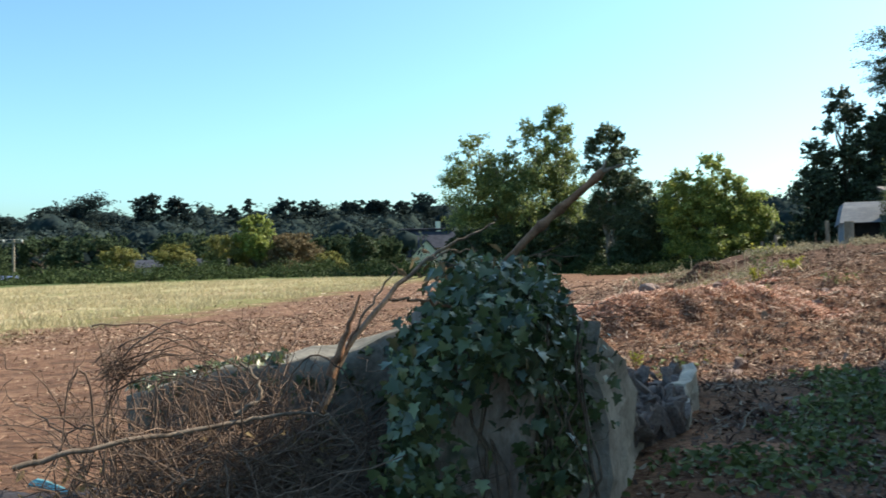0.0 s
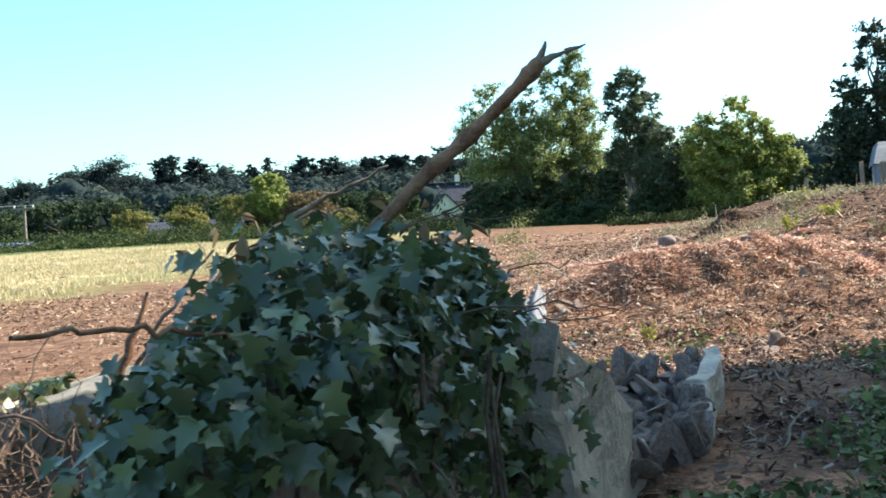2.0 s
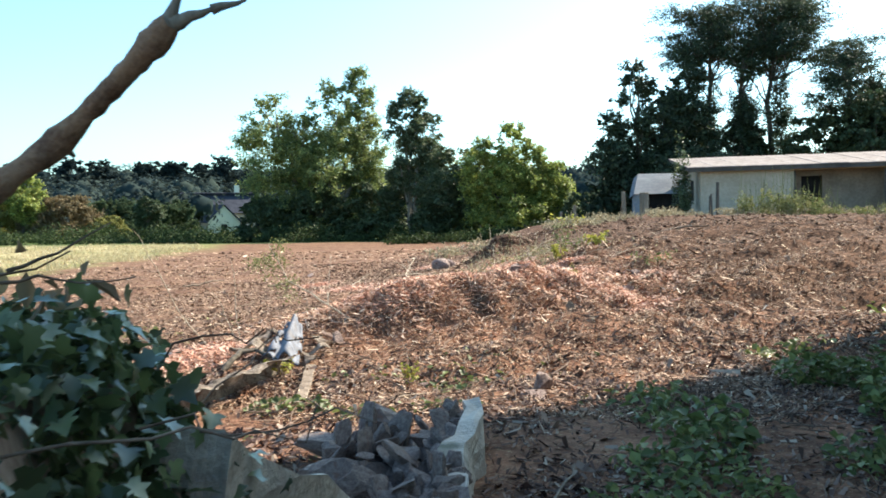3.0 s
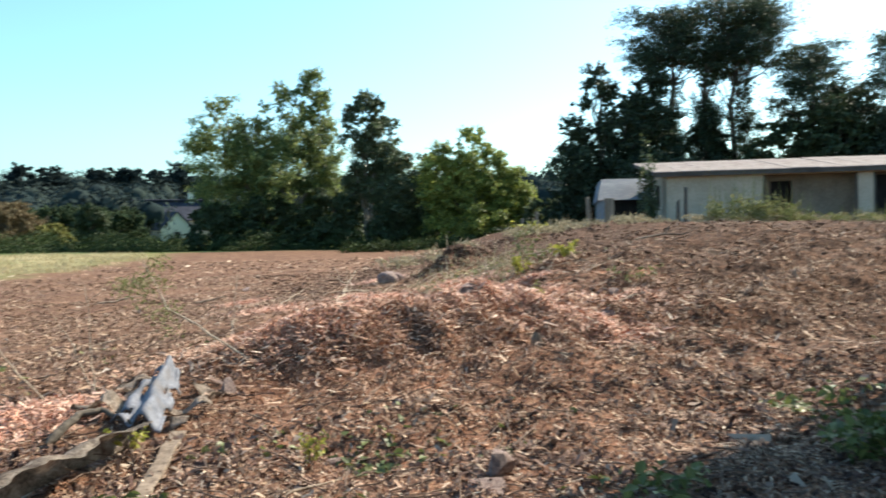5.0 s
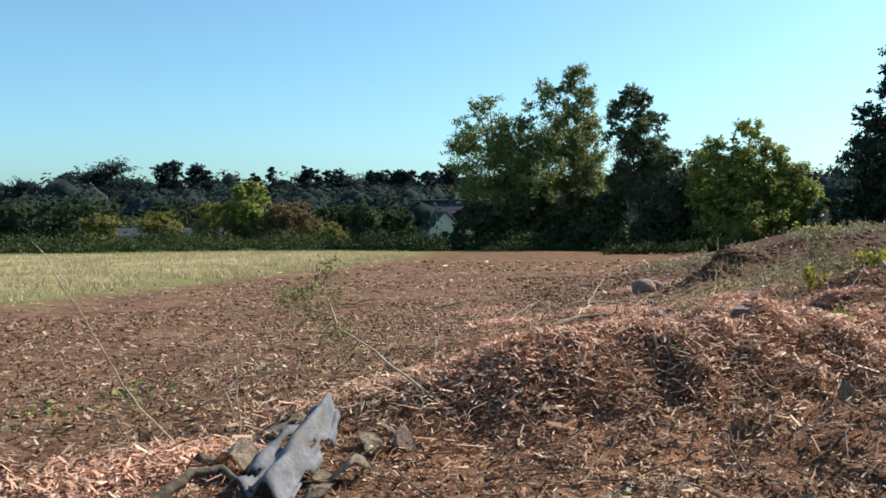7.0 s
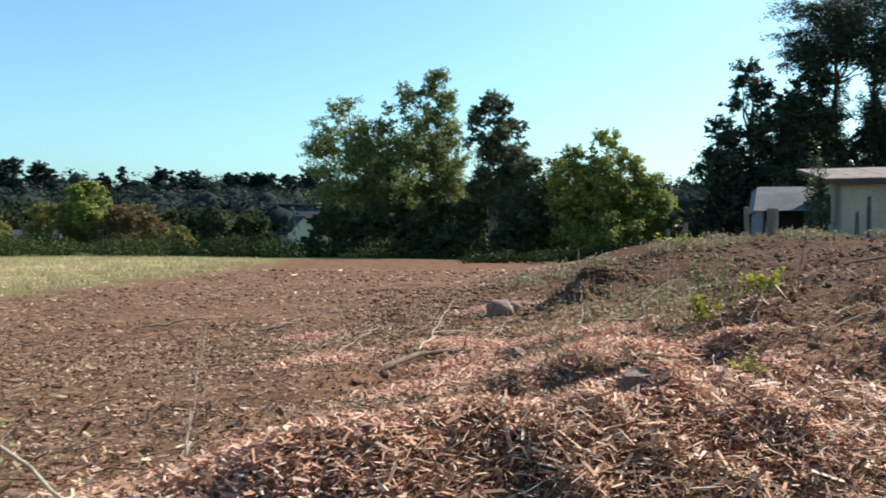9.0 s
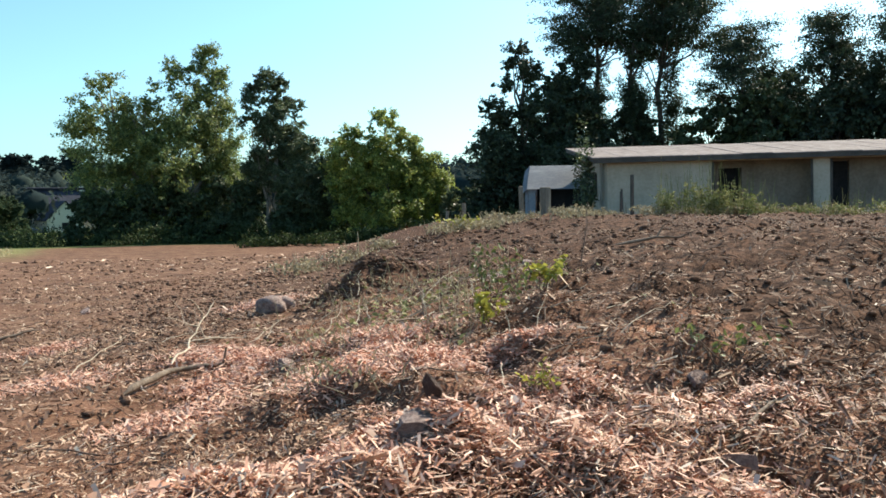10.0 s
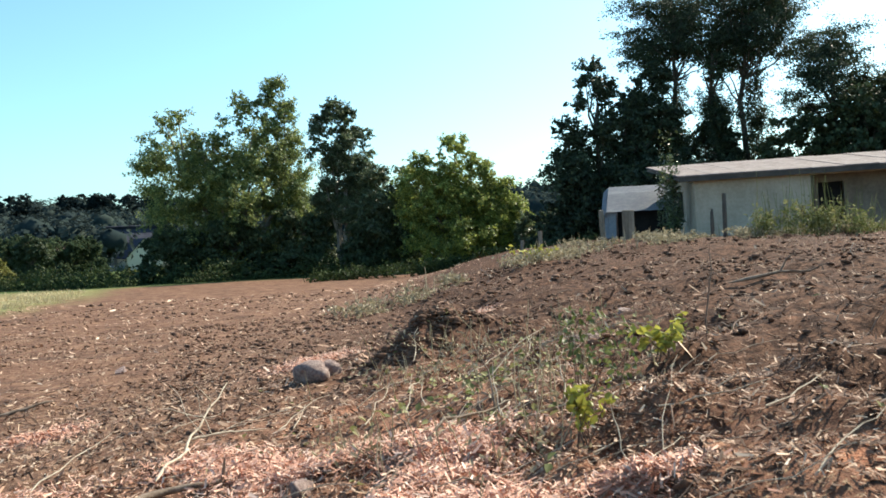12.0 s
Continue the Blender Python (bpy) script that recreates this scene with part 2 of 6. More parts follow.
M_RENDER = rough_material("weathered_render", (0.40, 0.315, 0.26), (0.62, 0.51, 0.42), 2.6, 0.9, 0.8, 0.02, c=(0.13, 0.125, 0.09))
M_STONE = rough_material("rubble_stone", (0.16, 0.105, 0.092), (0.42, 0.32, 0.28), 5.0, 0.9, 0.7, 0.02, c=(0.27, 0.155, 0.12))
M_MOSSWALL = rough_material("mossy_dark_render", (0.11, 0.10, 0.082), (0.27, 0.245, 0.205), 2.6, 0.95, 0.5, 0.012, c=(0.08, 0.085, 0.05))
M_PILLAR = rough_material("pillar_render", (0.24, 0.165, 0.13), (0.52, 0.40, 0.33), 4.5, 0.95, 0.8, 0.02, c=(0.12, 0.12, 0.08), stretch=(1, 1, 0.45))
M_MORTAR = rough_material("lime_mortar", (0.085, 0.056, 0.050), (0.17, 0.118, 0.10), 7.0, 0.95, 0.8, 0.03)
M_TIN = rough_material("old_galvanised_sheet", (0.07, 0.076, 0.095), (0.20, 0.205, 0.235), 4.0, 0.7, 0.6, 0.006, c=(0.12, 0.105, 0.10))
M_RUST = rough_material("rusted_sheet", (0.10, 0.072, 0.056), (0.56, 0.46, 0.37), 7.0, 0.85, 0.9, 0.012, c=(0.15, 0.075, 0.048))
M_SHEDWALL = rough_material("cream_shed_render", (0.42, 0.335, 0.24), (0.58, 0.475, 0.36), 0.9, 0.9, 0.35, 0.015, c=(0.30, 0.235, 0.17))
# darker and browner than the cream outer render
M_SHEDIN = rough_material("inner_wall_brown", (0.20, 0.145, 0.105), (0.31, 0.235, 0.17), 0.9, 0.9, 0.2, 0.01)
M_ROOFSHEET = rough_material("lichened_roof_sheet", (0.15, 0.115, 0.105), (0.30, 0.26, 0.24), 0.8, 0.95, 0.5, 0.02, c=(0.40, 0.37, 0.34))
M_FASCIA = rough_material("dark_fascia_board", (0.06, 0.05, 0.045), (0.12, 0.10, 0.08), 1.5, 0.8, 0.3, 0.01)
# near-black: puts interior shade into openings; windows and one door share it
M_DARK = rough_material("dark_interior", (0.012, 0.011, 0.011), (0.03, 0.026, 0.024), 2.0, 0.9, 0.1, 0.01)
M_HOUSE = rough_material("beige_house_render", (0.40, 0.36, 0.29), (0.50, 0.46, 0.38), 1.2, 0.92, 0.35, 0.006, fine=30.0, c=(0.36, 0.34, 0.25))
M_PLINTH = rough_material("algae_stained_plinth", (0.26, 0.27, 0.18), (0.38, 0.37, 0.27), 2.0, 0.92, 0.35, 0.008)
M_PIPE = rough_material("white_plastic_pipe", (0.62, 0.60, 0.55), (0.72, 0.70, 0.66), 3.0, 0.5, 0.1, 0.003)
M_SLATE = rough_material("roof_slate", (0.03, 0.033, 0.045), (0.065, 0.068, 0.085), 1.0, 0.9, 0.3, 0.01, spec=0.1)
M_BLUEROOF = rough_material("blue_sheet_roof", (0.07, 0.09, 0.20), (0.11, 0.13, 0.26), 0.6, 0.6, 0.2, 0.01)
M_WHITEWALL = rough_material("white_far_wall", (0.74, 0.66, 0.46), (0.82, 0.75, 0.56), 0.5, 0.9, 0.2, 0.01)
M_WHITESHEET = rough_material("pale_shed_roof", (0.24, 0.26, 0.29), (0.38, 0.39, 0.41), 0.8, 0.85, 0.2, 0.01)
M_POST = rough_material("weathered_post", (0.14, 0.115, 0.09), (0.28, 0.235, 0.18), 4.0, 0.9, 0.5, 0.01, stretch=(1, 1, 0.2))


# ---- mesh tools ----
def noise2(x, y, scale, seed=0):
    """Smooth value noise, -1 to 1, for arrays."""
    u, v = np.asarray(x) * scale + seed * 17.3, np.asarray(y) * scale - seed * 9.1
    iu, iv = np.floor(u), np.floor(v)
    fu, fv = u - iu, v - iv
    fu, fv = fu * fu * (3 - 2 * fu), fv * fv * (3 - 2 * fv)

    def h(a, b):
        k = np.sin(a * 127.1 + b * 311.7 + seed * 74.7) * 43758.5453
        return (k - np.floor(k)) * 2 - 1
    return (h(iu, iv) * (1 - fu) + h(iu + 1, iv) * fu) * (1 - fv) + (h(iu, iv + 1) * (1 - fu) + h(iu + 1, iv + 1) * fu) * fv


def sstep(v, lo, hi):
    k = np.clip((v - lo) / (hi - lo), 0, 1)
    return k * k * (3 - 2 * k)


def bumpat(x, y, cx, cy, rx, ry=None, turn=0.0):
    c, s = math.cos(radians(turn)), math.sin(radians(turn))
    u, v = (x - cx) * c + (y - cy) * s, -(x - cx) * s + (y - cy) * c
    return np.exp(-(u / rx) ** 2 - (v / (ry or rx)) ** 2)


def ground_z(x, y, rough=True):
    """Height of the ground: a field that falls away, a bank on its near side, heaps of chippings, a wooded hill far off."""
    x, y = np.asarray(x, float), np.asarray(y, float)
    r = np.hypot(x - 3, y - 7)
    s = (x - 2.5) * 0.914 - (y - 10) * 0.407
    z = -1.25 * np.tanh(np.maximum(r - 6, 0) / 38) * (1 - 0.75 * sstep(s, -4, 3) * (1 - sstep(r, 46, 75)))
    near = sstep(y, 9, 16) * (1 - sstep(r, 42, 75))
    z = z + (0.35 * sstep(s, -6, 1.4) + 0.165 * np.clip(s, 0, 3) + 0.10 * np.clip(s - 3, 0, 4)) * near
    z = z + 0.41 * bumpat(x, y, 4.0, 12.8, 1.15, 0.6, 4) + 0.27 * bumpat(x, y, 5.7, 13.05, 1.2, 0.7, 20)
    z = z + 0.46 * bumpat(x, y, 8.9, 21.6, 0.6, 0.5) + 0.16 * bumpat(x, y, 12.5, 17.5, 1.0, 0.5, -30) - 0.2 * bumpat(x, y, 12.0, 15.8, 1.1, 0.6, -20)
    z = z - 0.16 * bumpat(x, y, 4.9, 16.8, 1.2, 0.45, 25) - 0.14 * bumpat(x, y, 6.3, 14.6, 1.7, 1.4) - 0.22 * bumpat(x, y, 10.7, 16.9, 0.8, 0.3, -20) - 0.2 * bumpat(x, y, 13.2, 21.0, 1.3, 0.4, -25) - 0.18 * bumpat(x, y, 9.5, 15.7, 0.6, 0.28, -20)
    hill = sstep(r, 230, 520)
    z = z - 2.0 * sstep(r, 75, 200) + 16.5 * hill
    if rough:
        fade = 1 - sstep(r, 60, 72)
        bank = sstep(s, -0.5, 1.5) * sstep(y, 8, 12)
        z = z + fade * (0.05 * noise2(x, y, 0.5, 1) + (0.018 + 0.085 * bank) * noise2(x, y, 1.6, 2) + (0.012 + 0.065 * bank) * noise2(x, y, 4.0, 3)
                        + (0.006 + 0.016 * bank) * noise2(x, y, 10.0, 4))
        z = z + (1 - fade) * 0.3 * noise2(x, y, 0.05, 5)
    return z


def gz(x, y):
    return float(ground_z(x, y))


def fast_mesh(name, V, F, mat):
    """A mesh from an array of vertices and an array of faces with equal corners."""
    me = bpy.data.meshes.new(name)
    V, F = np.asarray(V, np.float32), np.asarray(F, np.int32)
    n, k = F.shape
    me.vertices.add(len(V))
    me.vertices.foreach_set("co", V.ravel())
    me.loops.add(n * k)
    me.loops.foreach_set("vertex_index", F.ravel())
    me.polygons.add(n)
    me.polygons.foreach_set("loop_start", np.arange(0, n * k, k, dtype=np.int32))
    me.update(calc_edges=True)
    if mat:
        me.materials.append(mat)
    return me


def smooth(me):
    me.polygons.foreach_set("use_smooth", [True] * len(me.polygons))
    return me


def part(name, me, parent, label=""):
    ob = new(name, me)
    ob.parent = parent
    if label:
        ob["label"] = label
    return ob


def empty(name, x, y, z, turn=0.0):
    ob = new(name)
    ob.matrix_basis = pose(x, y, z, 0, 0, turn)
    return ob


def bm_mesh(name, bm, mat, shade=False):
    me = bpy.data.meshes.new(name)
    bm.to_mesh(me)
    bm.free()
    me.materials.append(mat)
    return smooth(me) if shade else me


def box(name, mat, lo, hi, bevel=0.01, wobble=0.0, cuts=0):
    """A box from corner to corner with bevelled, and if wanted worn, edges."""
    bm = bmesh.new()
    bmesh.ops.create_cube(bm, size=1)
    for v in bm.verts:
        v.co = Vector([lo[i] + (v.co[i] + 0.5) * (hi[i] - lo[i]) for i in range(3)])
    if bevel:
        bmesh.ops.bevel(bm, geom=bm.edges[:], offset=bevel, segments=2, affect="EDGES", profile=0.6)
    if cuts:
        bmesh.ops.subdivide_edges(bm, edges=bm.edges[:], cuts=cuts, use_grid_fill=True)
    if wobble:
        for v in bm.verts:
            v.co += noise.noise_vector(v.co * 3.1) * wobble + noise.noise_vector(v.co * 11) * wobble * 0.35
    return bm_mesh(name, bm, mat)


def tube_geo(points, radii, sides=6, base=0):
    """Vertices and quads of a tapered tube along points."""
    P = np.asarray(points, float)
    R = np.broadcast_to(np.asarray(radii, float), (len(P),))
    T = np.gradient(P, axis=0)
    T /= np.linalg.norm(T, axis=1)[:, None] + 1e-9
    ref = np.array([0.31, 0.83, 0.47])
    A = np.cross(T, ref)
    A /= np.linalg.norm(A, axis=1)[:, None] + 1e-9
    B = np.cross(T, A)
    th = np.linspace(0, 2 * np.pi, sides, endpoint=False)
    V = (P[:, None, :] + R[:, None, None] * (np.cos(th)[None, :, None] * A[:, None, :] + np.sin(th)[None, :, None] * B[:, None, :])).reshape(-1, 3)
    i, j = np.meshgrid(np.arange(len(P) - 1), np.arange(sides), indexing="ij")
    j2 = (j + 1) % sides
    F = np.stack([i * sides + j, i * sides + j2, (i + 1) * sides + j2, (i + 1) * sides + j], -1).reshape(-1, 4) + base
    return V, F


def gather(geos):
    Vs, Fs, n = [], [], 0
    for V, F in geos:
        Vs.append(V)
        Fs.append(F + n)
        n += len(V)
    return np.concatenate(Vs), np.concatenate(Fs)


def crooked(a, b, n, amount, rg):
    """A crooked line of n points from a to b."""
    a, b = np.asarray(a, float), np.asarray(b, float)
    t = np.linspace(0, 1, n)[:, None]
    w = np.cumsum(rg.normal(0, 1, (n, 3)), axis=0)
    w = w - w[0] - t * (w[-1] - w[0])
    return a + (b - a) * t + w * amount * np.linalg.norm(b - a) / math.sqrt(n)


def leaves_geo(C, size, rg, out=None, flat=0.0, droop=0.0, slim=0.55, single=False, crease=1.0):
    """Folded rhombic leaves, two quads each, at the centres C. out: the way that they face on the whole."""
    n = len(C)
    N = rg.normal(0, 1, (n, 3))
    if out is not None:
        N = N * (1 - flat) * 0.8 + out * (0.4 + flat)
    N /= np.linalg.norm(N, axis=1)[:, None] + 1e-9
    D = rg.normal(0, 1, (n, 3))
    D[:, 2] -= droop
    D -= (D * N).sum(1)[:, None] * N
    D /= np.linalg.norm(D, axis=1)[:, None] + 1e-9
    S = np.cross(N, D)
    L = (np.broadcast_to(size, (n,)) * rg.uniform(0.65, 1.35, n))[:, None]
    fold = 0.18 * crease
    a, b = C - D * L * 0.5, C + D * L * 0.5
    l1, l2 = C + S * L * slim * 0.5 - D * L * 0.12 + N * L * fold, C + S * L * slim * 0.32 + D * L * 0.22 + N * L * fold * 0.8
    r1, r2 = C - S * L * slim * 0.5 - D * L * 0.12 + N * L * fold, C - S * L * slim * 0.32 + D * L * 0.22 + N * L * fold * 0.8
    if single:
        V = np.stack([a, (l1 + l2) / 2, b, (r1 + r2) / 2], 1).reshape(-1, 3)
        return V, np.arange(n * 4).reshape(n, 4)
    V = np.stack([a, l1, l2, b, r2, r1], 1).reshape(-1, 3)
    i = np.arange(n)[:, None] * 6
    F = np.concatenate([i + np.array([0, 1, 2, 3]), i + np.array([0, 3, 4, 5])], 1).reshape(-1, 4)
    return V, F


def clump_points(centres, radii, counts, rg, shell=0.55, stray=0.25):
    out, way = [], []
    for c, r, k in zip(centres, radii, counts):
        d = rg.normal(0, 1, (k, 3))
        d /= np.linalg.norm(d, axis=1)[:, None] + 1e-9
        rad = rg.uniform(shell ** 3, 1.0, k) ** (1 / 3)
        out.append(np.asarray(c) + d * rad[:, None] * np.asarray(r) * (1 + stray * rg.normal(0, 1, (k, 1))))
        way.append(d)
    return np.concatenate(out), np.concatenate(way)


def spray_points(centres, radii, counts, rg):
    """Leaf places along twigs that spray out of each lobe's middle, so that the outline is ragged and open."""
    out, way = [], []
    for c, r, k in zip(centres, radii, counts):
        n = max(5, k // 26)
        d = rg.normal(0, 1, (n, 3)) + np.array([0, 0, 0.35])
        d /= np.linalg.norm(d, axis=1)[:, None]
        ln = rg.uniform(0.7, 1.55, n)
        q = rg.integers(0, n, k)
        t = rg.uniform(0.15, 1.0, k) ** 0.8
        p = d[q] * (ln[q] * t)[:, None] + rg.normal(0, 0.12, (k, 3))
        out.append(np.asarray(c) + p * np.asarray(r))
        way.append(d[q])
    return np.concatenate(out), np.concatenate(way)


# ---- ground ----
def build_ground():
    n = 400
    u = np.linspace(-1, 1, n)
    gx, gy = 6.0 + 2.0 * np.sinh(8.2 * u), 14.0 + 2.0 * np.sinh(8.2 * u)
    X, Y = np.meshgrid(gx, gy)
    V = np.stack([X, Y, ground_z(X, Y)], -1).reshape(-1, 3)
    i, j = np.meshgrid(np.arange(n - 1), np.arange(n - 1), indexing="ij")
    k = i * n + j
    F = np.stack([k, k + 1, k + n + 1, k + n], -1).reshape(-1, 4)
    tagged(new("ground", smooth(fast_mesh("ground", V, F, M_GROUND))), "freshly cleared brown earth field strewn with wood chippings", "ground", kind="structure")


build_ground()


# ---- chippings and litter ----
def litter(name, label, pts, size, mat, rg, slim=0.2, lift=0.02, tilt=0.5):
    """Splinters: small tapered oblongs lying at all angles on the ground."""
    n = len(pts)
    x, y = pts[:, 0], pts[:, 1]
    z = ground_z(x, y) + lift * rg.uniform(0, 1, n) ** 2
    C = np.stack([x, y, z], 1)
    N = rg.normal(0, tilt, (n, 3)) + np.array([0, 0, 1.0])
    N /= np.linalg.norm(N, axis=1)[:, None]
    D = rg.normal(0, 1, (n, 3))
    D -= (D * N).sum(1)[:, None] * N
    D /= np.linalg.norm(D, axis=1)[:, None] + 1e-9
    S = np.cross(N, D)
    L = (np.broadcast_to(size, (n,)) * rg.lognormal(0, 0.4, n))[:, None]
    w1, w2 = L * slim * rg.uniform(0.5, 1.2, (n, 1)), L * slim * rg.uniform(0.2, 1.0, (n, 1))
    V = np.stack([C - D * L / 2 - S * w1 / 2, C + D * L / 2 - S * w2 / 2, C + D * L / 2 + S * w2 / 2, C - D * L / 2 + S * w1 / 2], 1).reshape(-1, 3)
    tagged(new(name, fast_mesh(name, V, np.arange(n * 4).reshape(n, 4), mat)), label, "chippings", kind="stuff")


def fan_points(n, rg, r0=2.5, r1=26.0, a0=-36.0, a1=70.0, cx=3.0, cy=6.0, power=1.4):
    """Points spread over a fan of ground ahead of the walk, denser near it."""
    r = r0 + (r1 - r0) * rg.uniform(0, 1, n) ** power
    a = np.radians(rg.uniform(a0, a1, n))
    return np.stack([cx + r * np.sin(a), cy + r * np.cos(a)], 1)


def chip_density(p):
    side = (p[:, 0] - 2.5) * 0.914 - (p[:, 1] - 10) * 0.407
    d = 0.22 + 0.78 * sstep(side + 1.2 * noise2(p[:, 0], p[:, 1], 0.5, 8), -2.5, 1.5)
    d *= 0.22 + 0.78 * sstep(noise2(p[:, 0], p[:, 1], 0.9, 9) + 0.6 * noise2(p[:, 0], p[:, 1], 2.7, 10), -0.5, 0.5)
    d *= 1 - 0.7 * sstep(p[:, 0], 8.2, 10.0)
    d *= 1 - 0.5 * (1 - sstep(p[:, 0], 2.4, 3.6)) * sstep(p[:, 1], 7.5, 8.5)
    return d * (1 - 0.4 * sstep(p[:, 1], 15.5, 19.5))


pts = fan_points(360000, rng, 1.5, 14.0, -34, 66, 3.5, 7.0, 0.8)
pts = pts[rng.uniform(0, 1, len(pts)) < chip_density(pts)]
litter("wood_chippings", "pale and brown shredded wood chippings on earth", pts, 0.036, M_CHIP, rng, 0.19, 0.03, 0.4)
pts = fan_points(100000, rng, 8.0, 34.0, -12, 60, 3.5, 7.0, 0.8)
pts = pts[rng.uniform(0, 1, len(pts)) < 0.2 + 0.8 * sstep(noise2(pts[:, 0], pts[:, 1], 0.9, 19) + 0.6 * noise2(pts[:, 0], pts[:, 1], 2.7, 20), -0.5, 0.5)]
litter("bank_chippings", "shredded wood scattered over the far bank", pts, 0.055, M_BANKCHIP, rng, 0.2, 0.04, 0.45)
pts = fan_points(150000, rng, 1.5, 20.0, -40, 66, 3.5, 7.0, 0.75)
pts = pts[rng.uniform(0, 1, len(pts)) < (0.25 + 0.75 * sstep(noise2(pts[:, 0], pts[:, 1], 1.3, 18), -0.4, 0.4)) * (1 - 0.8 * sstep(pts[:, 0], 8.0, 9.6))]
litter("fine_litter", "fine dark brown bark and leaf litter on earth", pts, 0.022 + 0.0024 * np.hypot(pts[:, 0] - 4, pts[:, 1] - 7), M_FINELITTER, rng, 0.3, 0.02, 0.35)
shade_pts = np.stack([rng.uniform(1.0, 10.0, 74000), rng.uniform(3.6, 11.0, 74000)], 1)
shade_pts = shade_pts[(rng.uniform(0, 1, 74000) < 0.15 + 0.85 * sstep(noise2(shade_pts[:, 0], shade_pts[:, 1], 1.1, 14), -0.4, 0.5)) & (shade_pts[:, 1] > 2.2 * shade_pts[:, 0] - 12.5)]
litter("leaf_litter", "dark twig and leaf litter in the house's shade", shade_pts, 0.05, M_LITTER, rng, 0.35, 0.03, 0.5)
fpts = fan_points(30000, rng, 8.0, 52.0, -40, 24, power=1.0)
fpts = fpts[rng.uniform(0, 1, len(fpts)) < 0.35 + 0.65 * sstep(noise2(fpts[:, 0], fpts[:, 1], 0.35, 21), -0.3, 0.5)]
litter("field_litter", "straw and chippings scattered over the open field", fpts, 0.03 + 0.0026 * np.hypot(fpts[:, 0] - 3, fpts[:, 1] - 6), M_CHIP, rng, 0.24, 0.02, 0.25)
lp = np.stack([rng.uniform(-10.0, 2.2, 60000), rng.uniform(4.8, 24.0, 60000)], 1)
lp = lp[(rng.uniform(0, 1, len(lp)) < 0.15 + 0.85 * sstep(noise2(lp[:, 0], lp[:, 1], 0.7, 41) + 0.5 * noise2(lp[:, 0], lp[:, 1], 2.3, 42), -0.4, 0.6))
        & ((lp[:, 1] - 18) * 0.287 - (lp[:, 0] + 10) * 0.957 < 0) & (lp[:, 1] < 8 + 3 * np.abs(lp[:, 0] - 3.5))]
litter("margin_litter", "pale straw and bark scraps on the open earth", lp, 0.024 + 0.0016 * np.hypot(lp[:, 0], lp[:, 1]), M_FINELITTER, rng, 0.28, 0.02, 0.35)


def stubble():
    """Short dry stalks and grass standing on the far, uncleared part of the field."""
    rg = np.random.default_rng(45)
    r, a = 12 + 56 * rg.uniform(0, 1, 90000) ** 0.8, np.radians(rg.uniform(-48, 2, 90000))
    x, y = 3 + r * np.sin(a), 7 + r * np.cos(a)
    edge = (y - 18) * 0.287 - (x + 10) * 0.957 + 3.0 * noise2(x, y, 0.25, 46) + 1.2 * noise2(x, y, 1.1, 47)
    keep = (edge > 0) & (rg.uniform(0, 1, len(x)) < 0.15 + 0.85 * sstep(noise2(x, y, 0.5, 48), -0.5, 0.4))
    x, y = x[keep], y[keep]
    n = len(x)
    z = ground_z(x, y)
    h, w = rg.uniform(0.06, 0.22, n), rg.uniform(0.008, 0.03, n)
    t = rg.uniform(0, 2 * np.pi, n)
    lx, ly = rg.normal(0, 0.08, n), rg.normal(0, 0.08, n)
    V = np.stack([np.stack([x - w * np.cos(t), y - w * np.sin(t), z - 0.02], 1), np.stack([x + w * np.cos(t), y + w * np.sin(t), z - 0.02], 1),
                  np.stack([x + lx + 0.3 * w * np.cos(t), y + ly + 0.3 * w * np.sin(t), z + h], 1), np.stack([x + lx - 0.3 * w * np.cos(t), y + ly - 0.3 * w * np.sin(t), z + h], 1)], 1).reshape(-1, 3)
    tagged(new("stubble", fast_mesh("stubble", V, np.arange(n * 4).reshape(n, 4), M_STUBBLE)), "pale dry stubble and grass on the uncleared field", "stubble", kind="stuff")


M_STUBBLE = leaf_material("stubble", [(0.0, (0.22, 0.19, 0.08)), (0.35, (0.40, 0.325, 0.18)), (0.7, (0.52, 0.43, 0.26)), (1.0, (0.66, 0.56, 0.38))], 0.8, 0.3, 0.2, 0.15)
stubble()
red_spots = [(3.6, 12.8, 0.6), (4.3, 13.0, 0.6), (4.8, 13.1, 0.5), (5.5, 13.2, 0.6), (6.4, 13.4, 0.6), (5.2, 16.0, 0.6), (6.4, 16.2, 0.5), (8.2, 24.4, 0.6), (5.8, 17.4, 0.5), (7.0, 16.5, 0.5), (6.9, 15.5, 0.5), (6.5, 17.7, 0.5), (7.2, 16.8, 0.5), (10.9, 25.2, 0.5), (5.4, 13.5, 0.7), (6.1, 14.2, 0.6), (7.0, 14.3, 0.7), (6.3, 15.6, 0.5), (5.0, 13.2, 0.5), (5.9, 13.9, 0.5),
             (6.2, 18.1, 0.5), (6.75, 15.65, 0.45), (7.5, 15.4, 0.3), (6.0, 18.7, 0.6), (5.5, 13.0, 0.7), (3.9, 12.6, 0.6), (6.3, 12.8, 0.7), (1.3, 11.6, 0.8), (1.8, 11.9, 0.6), (6.3, 14.2, 0.5), (4.7, 22.1, 0.6),
             (7.2, 17.3, 0.6), (4.6, 18.6, 0.8), (7.6, 13.4, 0.8), (6.9, 12.3, 0.6), (8.1, 24.5, 0.8)]
red_pts = np.concatenate([np.stack([cx + rng.normal(0, s, 2600) * 0.40, cy + rng.normal(0, s, 2600) * 0.30], 1) for cx, cy, s in red_spots])


